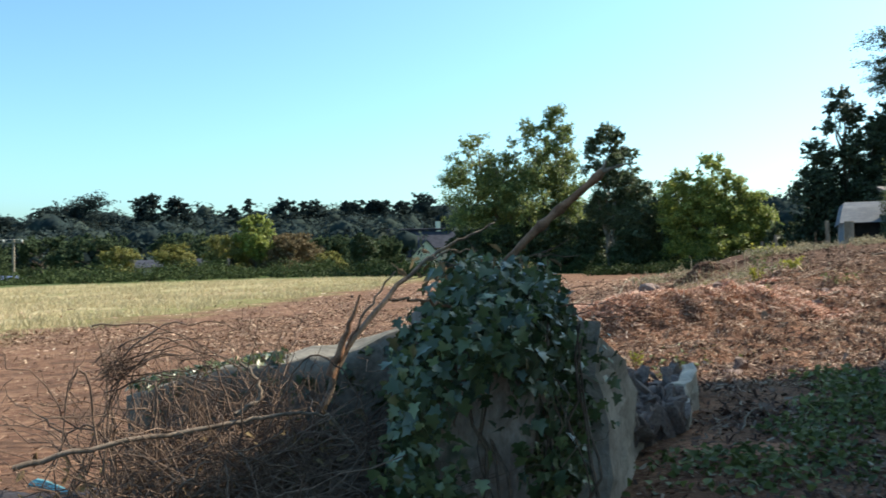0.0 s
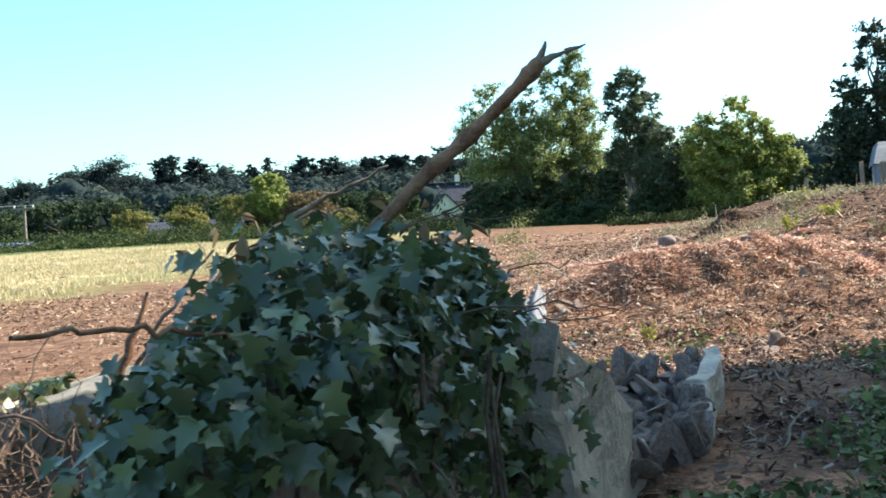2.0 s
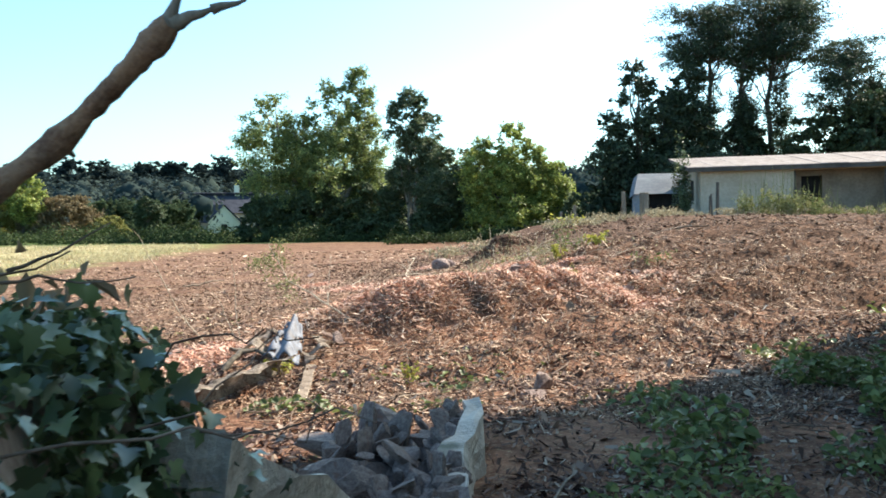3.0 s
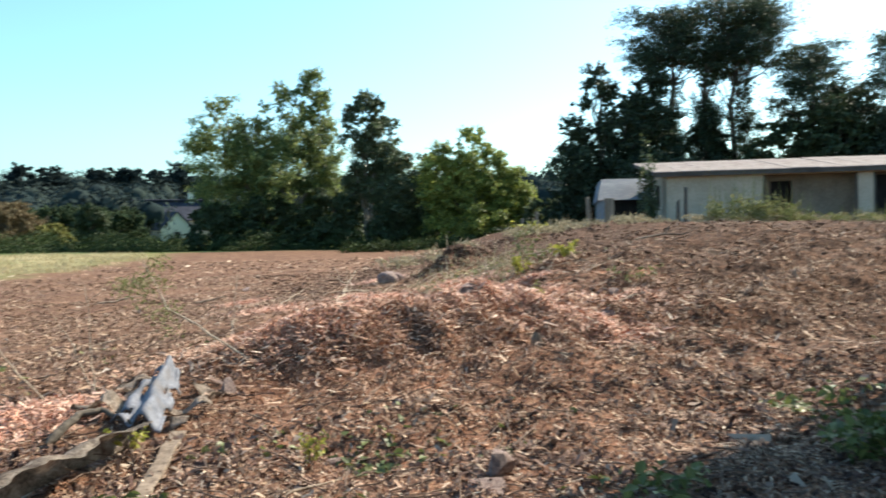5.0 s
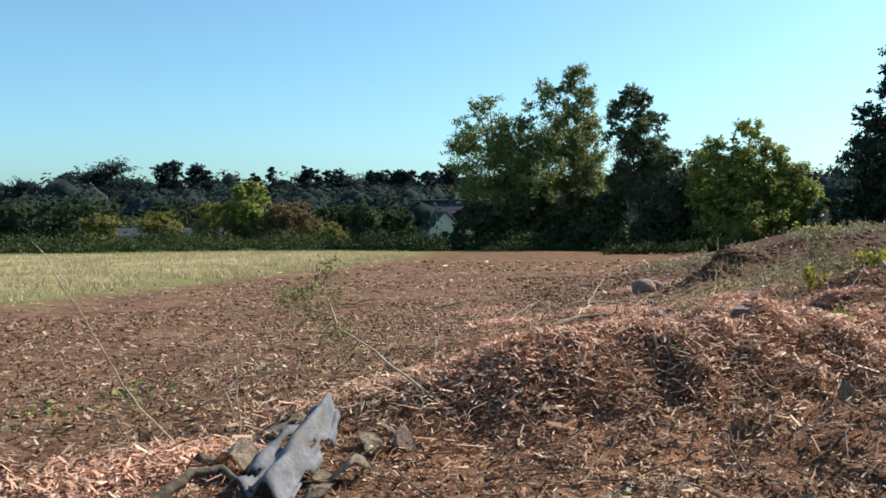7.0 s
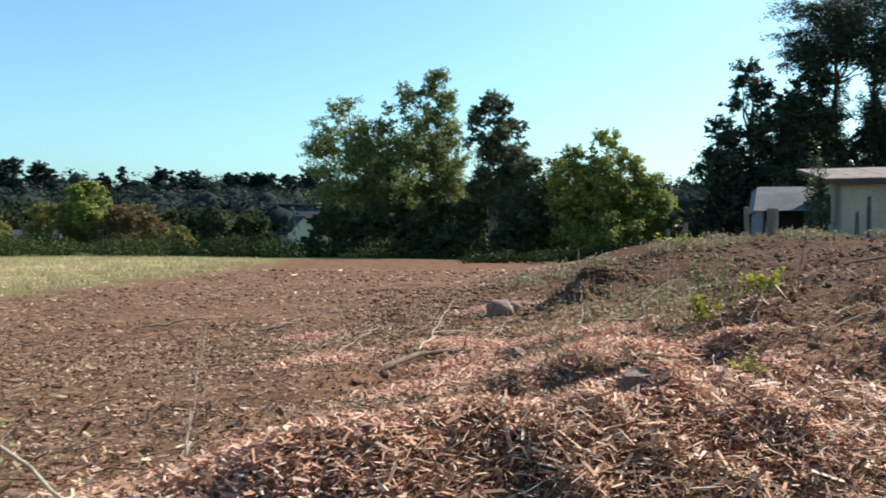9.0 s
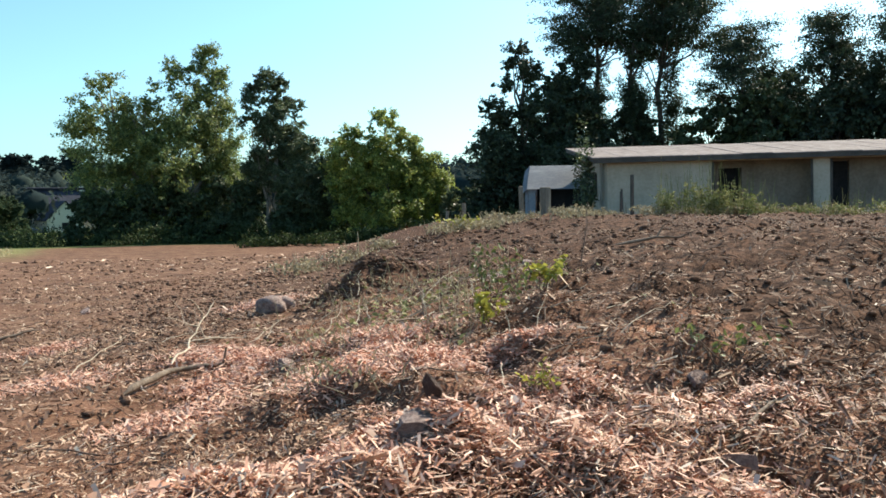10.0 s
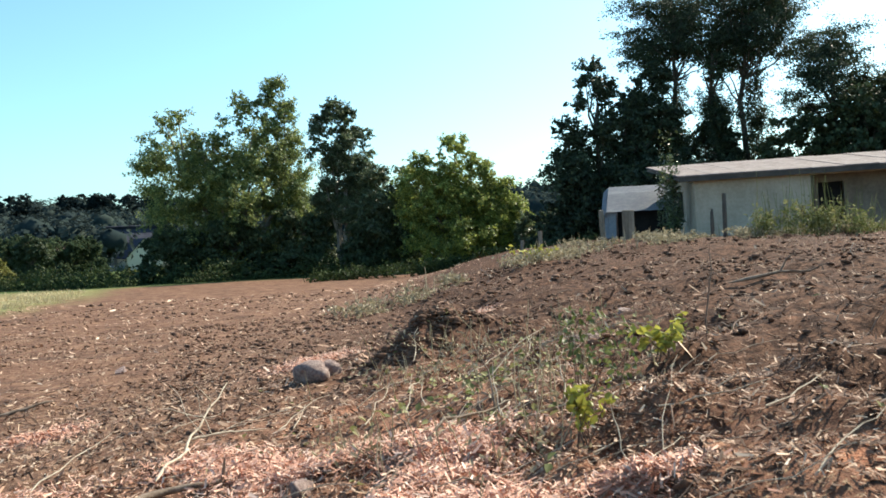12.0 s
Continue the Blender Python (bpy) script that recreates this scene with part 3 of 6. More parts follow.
def clods(name, label, pts, size, mat, rg):
    """Lumps of turned earth, each an uneven twelve-cornered stone of soil."""
    g = (1 + 5 ** 0.5) / 2
    base = np.array([(-1, g, 0), (1, g, 0), (-1, -g, 0), (1, -g, 0), (0, -1, g), (0, 1, g), (0, -1, -g), (0, 1, -g), (g, 0, -1), (g, 0, 1), (-g, 0, -1), (-g, 0, 1)]) / 1.9
    tri = np.array([(0, 11, 5), (0, 5, 1), (0, 1, 7), (0, 7, 10), (0, 10, 11), (1, 5, 9), (5, 11, 4), (11, 10, 2), (10, 7, 6), (7, 1, 8),
                    (3, 9, 4), (3, 4, 2), (3, 2, 6), (3, 6, 8), (3, 8, 9), (4, 9, 5), (2, 4, 11), (6, 2, 10), (8, 6, 7), (9, 8, 1)])
    n = len(pts)
    z = ground_z(pts[:, 0], pts[:, 1])
    S = (np.broadcast_to(size, (n,)) * np.minimum(rg.lognormal(0, 0.5, n), 2.4))[:, None, None]
    B = base[None] * (1 + rg.normal(0, 0.22, (n, 12, 1))) * np.array([1.2, 1.0, 0.62]) * rg.uniform(0.7, 1.3, (n, 1, 3))
    a = rg.uniform(0, 2 * np.pi, n)
    R = np.zeros((n, 3, 3))
    R[:, 0, 0], R[:, 0, 1], R[:, 1, 0], R[:, 1, 1], R[:, 2, 2] = np.cos(a), -np.sin(a), np.sin(a), np.cos(a), 1
    V = np.einsum("nij,nkj->nki", R, B) * S + np.stack([pts[:, 0], pts[:, 1], z + S[:, 0, 0] * 0.12], 1)[:, None, :]
    F = (np.arange(n)[:, None, None] * 12 + tri[None]).reshape(-1, 3)
    tagged(new(name, fast_mesh(name, V.reshape(-1, 3), F, mat)), label, "earth", kind="stuff")


M_CLOD = rough_material("turned_earth", (0.060, 0.032, 0.021), (0.205, 0.112, 0.070), 3.0, 0.95, 0.8, 0.03, c=(0.24, 0.125, 0.078))
cp = fan_points(10000, rng, 5.0, 34.0, 8, 60, power=0.8)
cp = cp[(noise2(cp[:, 0], cp[:, 1], 0.6, 31) + 0.5 * sstep(cp[:, 1], 14, 19) > 0.0)]
clods("bank_clods", "dark lumps of turned earth on the bank", cp, 0.010 + 0.0008 * np.hypot(cp[:, 0] - 3, cp[:, 1] - 6), M_CLOD, rng)
cp = fan_points(7000, rng, 8.0, 50.0, -40, 22, power=0.9)
cp = cp[(noise2(cp[:, 0], cp[:, 1], 0.4, 32) > -0.3) & ((cp[:, 1] - 18) * 0.287 - (cp[:, 0] + 10) * 0.957 < -2.5)]
M_FIELDCLOD = rough_material("field_earth", (0.11, 0.062, 0.041), (0.26, 0.152, 0.098), 3.0, 0.95, 0.8, 0.03)
clods("field_clods", "lumps of turned earth over the open field", cp, 0.007 + 0.0008 * np.hypot(cp[:, 0] - 3, cp[:, 1] - 6), M_FIELDCLOD, rng)
cp = np.stack([8.9 + rng.normal(0, 0.5, 900), 21.6 + rng.normal(0, 0.45, 900)], 1)
clods("mound_clods", "clods of dark earth on the small mound", cp, 0.022, M_CLOD, rng)
fl = fan_points(34000, rng, 1.5, 9.5, -34, 62, 3.4, 7.0, 0.85)
fl = fl[rng.uniform(0, 1, len(fl)) < 0.2 + 0.8 * sstep(noise2(fl[:, 0], fl[:, 1], 1.2, 51), -0.4, 0.5)]
litter("bark_flakes", "curled pale leaves and flakes of bark on the earth", fl, 0.031, M_BANKCHIP, rng, 0.4, 0.035, 0.8)
sh = []
for cx, cy, sx, sy, k in ((4.1, 12.85, 0.9, 0.42, 14000), (5.8, 13.1, 1.0, 0.5, 14000), (7.4, 12.6, 1.3, 0.7, 4200), (8.4, 13.6, 1.4, 0.8, 3600), (6.2, 10.8, 1.8, 0.8, 1400), (1.4, 11.4, 1.2, 0.7, 1800)):
    sh.append(np.stack([cx + rng.normal(0, sx, k), cy + rng.normal(0, sy, k)], 1))
litter("weathered_shreds", "greyish shredded wood spread beside the ridge", np.concatenate(sh[2:]), 0.058, M_BANKCHIP, rng, 0.15, 0.08, 0.45)
litter("shredded_wood", "pale shredded wood heaped in a low ridge", np.concatenate(sh[:2]), 0.058, M_SHRED, rng, 0.15, 0.08, 0.45)
litter("red_chippings", "fresh orange-red wood chippings in patches", red_pts, 0.040, M_REDCHIP, rng, 0.22, 0.09, 0.4)


# ---- trees ----
def tree(name, label, x, y, height, width, mat, seed, lobes=26, leaves=9000, leaf=0.34, low=0.12, trunk=0.22, lean=(0, 0), heads=None, bark=None, puff=0.17, dome=False):
    """A broadleaf tree or bush: tapered trunk, limbs to each lobe of the crown, and a crown of single leaves in uneven lobes.
    heads: (dx, top, weight, half width) humps that give the crown its outline; dome: widest at the foot."""
    rg = np.random.default_rng(seed)
    z0 = gz(x, y) - 0.1
    ob = empty(name, x, y, z0)
    heads = heads or [(0, height, 1.0)]
    C, Rr = [], []
    for i in range(lobes):
        dx, top, w, *half = heads[rg.choice(len(heads), p=np.array([h[2] for h in heads]) / sum(h[2] for h in heads))]
        a, q = rg.uniform(0, 2 * np.pi), rg.uniform(0, 1)
        zz = top * (low + ((0.86 if dome else 0.97) - low) * q ** (0.9 if dome else 0.62))
        k = zz / top
        prof = (math.sin(min(1.0, (k - low * 0.4) / 0.55) * math.pi / 2) if k < 0.55 else math.sqrt(max(0.03, 1 - ((k - 0.55) / 0.47) ** 2)))
        if dome:
            prof = math.sqrt(max(0.04, 1 - k ** 2.4))
        wid = half[0] if half else width * 0.5 * (1.0 if len(heads) == 1 else 0.5)
        rad = wid * prof * rg.uniform(0.35, 0.95)
        C.append((dx + lean[0] * k + rad * math.cos(a), lean[1] * k + rad * math.sin(a) * 0.8, zz))
        r = height * puff * rg.uniform(0.55, 1.1) * (1.0 if k < 0.75 else 0.72)
        Rr.append((r, r, r * 0.8))
    C = np.array(C)
    vol = np.array([r[0] ** 2 for r in Rr])
    cnt = np.maximum(20, (leaves * vol / vol.sum()).astype(int))
    P, W = spray_points(C, Rr, cnt, rg)
    keep = P[:, 2] > height * low * 0.4
    P, W = P[keep], W[keep]
    V, F = leaves_geo(P, leaf, rg, W + np.array([0, 0, 0.5]), flat=0.25, droop=0.6, slim=0.95, single=True)
    part("crown", fast_mesh("crown", V, F, mat), ob)
    geos = []
    tops = [(h[0] + lean[0] * 0.6, lean[1] * 0.6, h[1] * 0.72) for h in heads]
    for tp in tops:
        mid = (tp[0] * 0.35, tp[1] * 0.35, tp[2] * 0.4)
        line = np.concatenate([crooked((0, 0, -0.2), mid, 5, 0.05, rg), crooked(mid, tp, 6, 0.07, rg)[1:]])
        geos.append(tube_geo(line, np.linspace(trunk, trunk * 0.18, len(line)) * np.r_[1.35, np.ones(len(line) - 1)], 8))
    for c in C[rg.permutation(len(C))[:min(18, len(C))]]:
        tp = min(tops, key=lambda q: abs(q[0] - c[0]))
        f = max(0.12, min(0.85, c[2] / tp[2] - 0.3))
        geos.append(tube_geo(crooked(np.array(tp) * f, c, 6, 0.08, rg), np.linspace(trunk * 0.42, trunk * 0.07, 6), 5))
    V, F = gather(geos)
    part("trunk", smooth(fast_mesh("trunk", V, F, bark or M_BARK)), ob)
    return tagged(ob, label, "tree" if height > 6 else "bush")


def pine(name, label, x, y, z_top, width, seed, crown_from=0.55, trunk=0.34, pads=16, leaves=5200, mat=None, leaf=0.27, skirt=0):
    """A tall pine: bare trunk, upswept limbs and a crown of flat pads of needles; skirt: ivy clumps up the trunk."""
    rg = np.random.default_rng(seed)
    z0 = gz(x, y) - 0.1
    h = z_top - z0
    ob = empty(name, x, y, z0)
    C, Rr, geos = [], [], []
    line = crooked((0, 0, -0.2), (rg.normal(0, 0.4), rg.normal(0, 0.4), h * 0.9), 12, 0.03, rg)
    geos.append(tube_geo(line, np.linspace(trunk, trunk * 0.3, 12), 8))
    for i in range(pads):
        k = crown_from + (0.97 - crown_from) * (i + rg.uniform(0, 0.8)) / pads
        a = rg.uniform(0, 2 * np.pi)
        t = (k - crown_from) / (1 - crown_from)
        rad = width * 0.5 * math.sqrt(max(0.05, 1 - (t - 0.35) ** 2 / 0.46)) * rg.uniform(0.15, 0.92)
        c = np.array((rad * math.cos(a), rad * math.sin(a) * 0.8, h * k))
        C.append(c)
        r = width * rg.uniform(0.11, 0.19)
        Rr.append((r * 1.25, r * 1.25, r * 0.66))
        st = line[min(11, int(max(0.3, k - 0.07) / 0.9 * 11))]
        geos.append(tube_geo(crooked(st, c, 6, 0.09, rg), np.linspace(trunk * 0.22, trunk * 0.06, 6), 5))
    for i in range(skirt):
        k = rg.uniform(0.02, crown_from * 0.93)
        r = rg.uniform(0.6, 1.15)
        C.append(np.array((rg.normal(0, 0.4), rg.normal(0, 0.4), h * k)))
        Rr.append((r, r, r * 1.3))
    vol = np.array([r[0] ** 2 for r in Rr])
    P, W = spray_points(C, Rr, np.maximum(20, (leaves * vol / vol.sum()).astype(int)), rg)
    V, F = leaves_geo(P, leaf, rg, W + np.array([0, 0, 0.7]), flat=0.2, droop=-0.3, slim=0.6, single=True)
    part("crown", fast_mesh("crown", V, F, mat or M_CONIFER), ob)
    V, F = gather(geos)
    part("trunk", smooth(fast_mesh("trunk", V, F, M_BARK)), ob)
    return tagged(ob, label, "tree")


M_PALEBARK = rough_material("pale_bark", (0.16, 0.14, 0.11), (0.34, 0.30, 0.24), 2.0, 0.9, 0.4, 0.02)
tree("ash_tree", "large loose-crowned broadleaf tree, leaves turning yellow-green", 17.0, 84.5, 15.6, 16, M_ASH, 11, lobes=360, leaves=112000, leaf=0.165, low=0.10, trunk=0.34,
     heads=[(-4.8, 13.2, 1.1, 2.9), (-2.2, 11.6, 0.9, 2.4), (0.8, 14.6, 1.4, 3.2), (3.4, 16.0, 1.2, 1.8), (0.2, 9.0, 1.3, 5.6), (4.2, 11.4, 0.8, 1.6)], puff=0.078, bark=M_PALEBARK)
tree("elm_tree", "slender dark-leaved tree with a pale bare stem", 23.9, 79.2, 12.8, 7.4, M_ELM, 12, lobes=170, leaves=60000, leaf=0.14, low=0.36, trunk=0.16,
     heads=[(-0.5, 13.5, 1.2, 1.9), (1.6, 11.8, 1.0, 1.7), (-1.6, 12.2, 0.8, 1.2), (0.7, 13.0, 0.7, 1.2), (0.3, 9.0, 0.8, 2.3)], puff=0.06, bark=M_PALEBARK)
tree("lime_tree", "broad bushy tree with yellowing leaves", 32.0, 73.8, 8.9, 10.5, M_LIME, 13, lobes=280, leaves=110000, leaf=0.15, low=0.04, trunk=0.2,
     heads=[(-0.9, 10.0, 1.3, 2.0), (-3.4, 8.6, 1.2, 2.2), (1.0, 8.4, 1.1, 1.8), (2.8, 6.8, 1.0, 1.7), (4.2, 5.2, 0.8, 1.4), (-0.6, 5.0, 1.2, 4.2)], puff=0.10)
tree("maple_tree", "dull green bushy tree between its taller neighbours", 27.2, 77.0, 7.6, 6.0, M_ELM, 29, lobes=130, leaves=42000, leaf=0.16, low=0.03, trunk=0.14,
     heads=[(-1.2, 8.2, 1.0, 1.8), (1.6, 8.4, 1.1, 1.8), (0.4, 5.0, 0.9, 3.2)], puff=0.11)
for hx, hy, hh, hw, hs in ((11.6, 83.5, 4.4, 6.0, 14), (16.0, 82.6, 5.2, 7.5, 41), (21.2, 80.5, 5.6, 6.0, 42), (25.6, 77.5, 4.6, 5.0, 15)):
    tree("hazel_thicket", "dense dark green thicket under the trees", hx, hy, hh, hw, M_DUSKLEAF, hs, lobes=60, leaves=22000, leaf=0.19, low=0.02, trunk=0.1, puff=0.16, dome=True)
tree("holly_bush", "dark evergreen bush beside the yellowing tree", 36.4, 70.5, 4.6, 5, M_ELM, 16, lobes=60, leaves=18000, leaf=0.17, low=0.02, trunk=0.1, puff=0.15, dome=True)
tree("field_maple", "small round dark green tree at the field edge", 1.7, 88.2, 4.1, 3.0, M_DUSKLEAF, 17, lobes=60, leaves=22000, leaf=0.13, low=0.12, trunk=0.09, puff=0.12)
tree("russet_bush", "broad russet-brown bush at the field edge", -6.0, 92.6, 4.5, 8.0, M_RUSSET, 18, lobes=110, leaves=44000, leaf=0.135, low=0.0, trunk=0.12, puff=0.16, dome=True)
tree("russet_bush", "broad olive-brown bush at the field edge", -11.6, 93.4, 4.6, 7.2, M_OLIVE, 19, lobes=90, leaves=34000, leaf=0.135, low=0.0, trunk=0.12, puff=0.16, dome=True)
tree("poplar_sapling", "bright green young tree above the brown bushes", -9.0, 91.6, 5.9, 4.0, M_LIME, 20, lobes=60, leaves=26000, leaf=0.135, low=0.25, trunk=0.1, puff=0.11)
tree("gorse_bush", "rounded yellow-green bush by the field hedge", -20.9, 86.8, 3.5, 4.6, M_OLIVE, 21, lobes=70, leaves=24000, leaf=0.125, low=0.0, trunk=0.1, puff=0.17, dome=True)
tree("gorse_bush", "rounded yellow-green bush by the field hedge", -16.4, 88.0, 3.6, 4.8, M_OLIVE, 22, lobes=70, leaves=24000, leaf=0.125, low=0.0, trunk=0.1, puff=0.17, dome=True)
for ox, oy, oh, ow, os in ((-27.5, 104.0, 5.6, 11.0, 23), (-43.0, 108.0, 5.4, 12.0, 24), (-36.0, 112.0, 5.8, 11.0, 26), (-19.0, 112.0, 5.8, 11.0, 43), (-3.0, 112.0, 5.2, 10.0, 44), (3.6, 116.0, 5.0, 9.0, 45)):
    tree("oak_tree", "dark rounded oak beyond the field hedge", ox, oy, oh, ow, M_MIDWOOD, os, lobes=80, leaves=22000, leaf=0.23, low=0.0, trunk=0.2, puff=0.15, dome=True)
tree("willow_bush", "low green bush before the far house", 5.6, 96.0, 1.7, 4.4, M_HEDGE, 27, lobes=26, leaves=9000, leaf=0.15, low=0.02, trunk=0.08, puff=0.2, dome=True)
tree("willow_bush", "low green bush before the far house", 10.6, 99.0, 1.3, 4.6, M_OLIVE, 28, lobes=26, leaves=9000, leaf=0.15, low=0.02, trunk=0.08, puff=0.2, dome=True)
tree("willow_bush", "pale green bush at the field edge", -1.8, 92.5, 2.6, 4.4, M_OLIVE, 25, lobes=40, leaves=14000, leaf=0.15, low=0.02, trunk=0.08, puff=0.2, dome=True)
# the dark belt behind the shed
tree("cypress_tree", "dark spreading evergreen tree beside the shed", 39.4, 66.0, 14.2, 9.0, M_CONIFER, 31, lobes=230, leaves=80000, leaf=0.19, low=0.03, trunk=0.28,
     heads=[(-1.0, 14.0, 1.1, 1.9), (1.6, 13.2, 1.1, 2.0), (-3.0, 9.8, 0.9, 2.2), (3.8, 13.6, 1.1, 2.2), (0.6, 8.0, 1.2, 4.8)], puff=0.08)
tree("yew_bush", "dark evergreen bush behind the fence", 36.2, 66.5, 5.6, 7.0, M_CONIFER, 32, lobes=60, leaves=22000, leaf=0.19, low=0.0, trunk=0.14, puff=0.14, dome=True)
tree("yew_bush", "dark evergreen bush behind the fence", 40.5, 61.0, 7.4, 8.0, M_CONIFER, 33, lobes=70, leaves=26000, leaf=0.19, low=0.0, trunk=0.14, puff=0.13, dome=True)
pine("pine_tree", "tall dark pine with a flat-topped crown and ivied trunk", 46.8, 68.5, 18.6, 8.2, 34, 0.72, skirt=80, pads=56, leaves=44000, leaf=0.19)
pine("pine_tree", "tall dark pine with a rounded crown and ivied trunk", 51.3, 64.9, 19.0, 9.2, 35, 0.70, skirt=80, pads=64, leaves=50000, leaf=0.19)
pine("pine_tree", "tall ivied pine trunk with a small crown", 48.4, 65.6, 15.0, 4.2, 40, 0.78, skirt=110, pads=20, leaves=30000, leaf=0.19)
pine("pine_tree", "shorter dark pine behind the shed", 55.2, 61.2, 14.8, 8.0, 36, 0.46, skirt=70, pads=60, leaves=44000, leaf=0.19)
for k, (px, py, pt, pw) in enumerate([(59.2, 57.0, 15.2, 7.6), (63.0, 53.6, 15.9, 7.6), (66.5, 48.6, 15.3, 8.0)]):
    pine("pine_tree", "broad dark pine behind the shed", px, py, pt, pw, 37 + k, 0.40, skirt=50, pads=56, leaves=36000, leaf=0.2)
for k, (tx, ty, th, tw) in enumerate([(43.4, 67.5, 12.4, 5.0), (48.4, 66.0, 9.4, 6.5), (51.8, 61.0, 9.6, 7.0), (54.5, 58.0, 11.0, 6.5), (57.5, 54.5, 10.6, 7.0), (60.5, 50.5, 11.0, 7.0), (64.0, 46.0, 11.0, 8.0), (57.6, 60.0, 12.4, 6.0), (61.2, 56.0, 12.8, 6.5), (65.4, 51.2, 12.6, 7.0)]):
    tree("laurel_tree", "dark evergreen understorey tree behind the shed", tx, ty, th, tw, M_DUSKLEAF if k in (2, 3) else M_CONIFER, 50 + k, lobes=90, leaves=17000, leaf=0.25, low=0.02,
         trunk=0.16, puff=0.11)


def far_woods():
    """The wooded rise on the skyline and the belt of hedgerow trees in front of it."""
    rg = np.random.default_rng(70)
    C, Rr, cnt = [], [], []
    for k in range(620):
        a = math.radians(rg.uniform(-46, 34))
        r = rg.choice([rg.uniform(120, 170), rg.uniform(180, 260), rg.uniform(270, 420)], p=[0.25, 0.35, 0.4])
        if abs(math.degrees(a) - 5.2) < 3.2 and r < 175:
            continue
        x, y = 3 + r * math.sin(a), 7 + r * math.cos(a)
        h = rg.uniform(5, 8) if r < 180 else rg.uniform(8, 12)
        if r > 260 and math.degrees(a) > -13:
            h *= 1.25
        z = float(ground_z(x, y, False))
        for q in range(5):
            rad = h * rg.uniform(0.28, 0.45)
            C.append((x + rg.normal(0, h * 0.32), y + rg.normal(0, h * 0.3), z + h * rg.uniform(0.2, 0.75)))
            Rr.append((rad * 1.15, rad * 1.15, rad))
            cnt.append(70)
    P, W = clump_points(C, Rr, cnt, rg, 0.8, 0.06)
    size = 0.33 + np.hypot(P[:, 0], P[:, 1]) * 0.0033
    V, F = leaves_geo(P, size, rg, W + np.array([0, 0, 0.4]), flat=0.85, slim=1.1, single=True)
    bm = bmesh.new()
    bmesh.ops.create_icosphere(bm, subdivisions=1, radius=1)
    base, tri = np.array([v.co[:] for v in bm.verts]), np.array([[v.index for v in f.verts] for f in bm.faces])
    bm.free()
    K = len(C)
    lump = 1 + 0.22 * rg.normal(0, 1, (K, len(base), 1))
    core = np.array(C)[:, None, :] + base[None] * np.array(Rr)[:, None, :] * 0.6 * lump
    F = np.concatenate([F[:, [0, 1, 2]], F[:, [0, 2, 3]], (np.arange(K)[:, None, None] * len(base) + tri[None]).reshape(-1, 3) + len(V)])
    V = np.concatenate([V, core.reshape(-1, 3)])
    tagged(new("far_woods", fast_mesh("far_woods", V, F, M_HAZEDWOOD)), "dark green woods along the far hillside, haze in their colour", "woods", kind="stuff")


far_woods()
SKY_PINES = [(-81, 294, 17.6, 24, 0.25), (-90, 292, 14.8, 16, 0.25), (-62.8, 299, 18.8, 11, 0.6), (-53.6, 301, 17.8, 10, 0.6), (-31.1, 304, 18.4, 4.5, 0.2), (-36, 303, 15.6, 6, 0.4),
             (-19.5, 305, 17.2, 10, 0.4), (-11, 306, 16.6, 10, 0.5), (2.4, 306, 16.2, 7, 0.7), (9, 306, 16.6, 8, 0.7), (14, 306, 16.4, 7, 0.7), (20, 305, 16.2, 6, 0.7), (27, 305, 18.0, 12, 0.35),
             (-101, 288, 12.2, 16, 0.3), (-112, 282, 12.0, 14, 0.3)]
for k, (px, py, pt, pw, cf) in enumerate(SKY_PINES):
    pine("skyline_tree", "dark tree standing out on the far wooded skyline", px, py, pt, pw, 100 + k, cf, trunk=0.35, pads=int(20 + pw), leaves=int(2300 + 230 * pw), mat=M_HAZEDWOOD, leaf=0.84)


def hedge():
    rg = np.random.default_rng(81)
    C, Rr, cnt = [], [], []
    for k in range(520):
        a = math.radians(rg.uniform(-40, 26))
        r = rg.uniform(71, 84)
        x, y = 3 + r * math.sin(a), 7 + r * math.cos(a)
        h = 0.3 + 1.25 * rg.uniform() ** 2.2
        C.append((x, y, gz(x, y) + h * 0.4))
        Rr.append((0.5 + h, 0.4 + h * 0.8, h * 0.8))
        cnt.append(int(90 + 110 * h))
    P, W = clump_points(C, Rr, cnt, rg, 0.7, 0.12)
    V, F = leaves_geo(P, 0.17, rg, W + np.array([0, 0, 0.5]), flat=0.3, slim=0.9, single=True)
    tagged(new("field_hedge", fast_mesh("field_hedge", V, F, M_HEDGE)), "low overgrown bramble hedge along the field edge", "hedge", kind="stuff")


hedge()


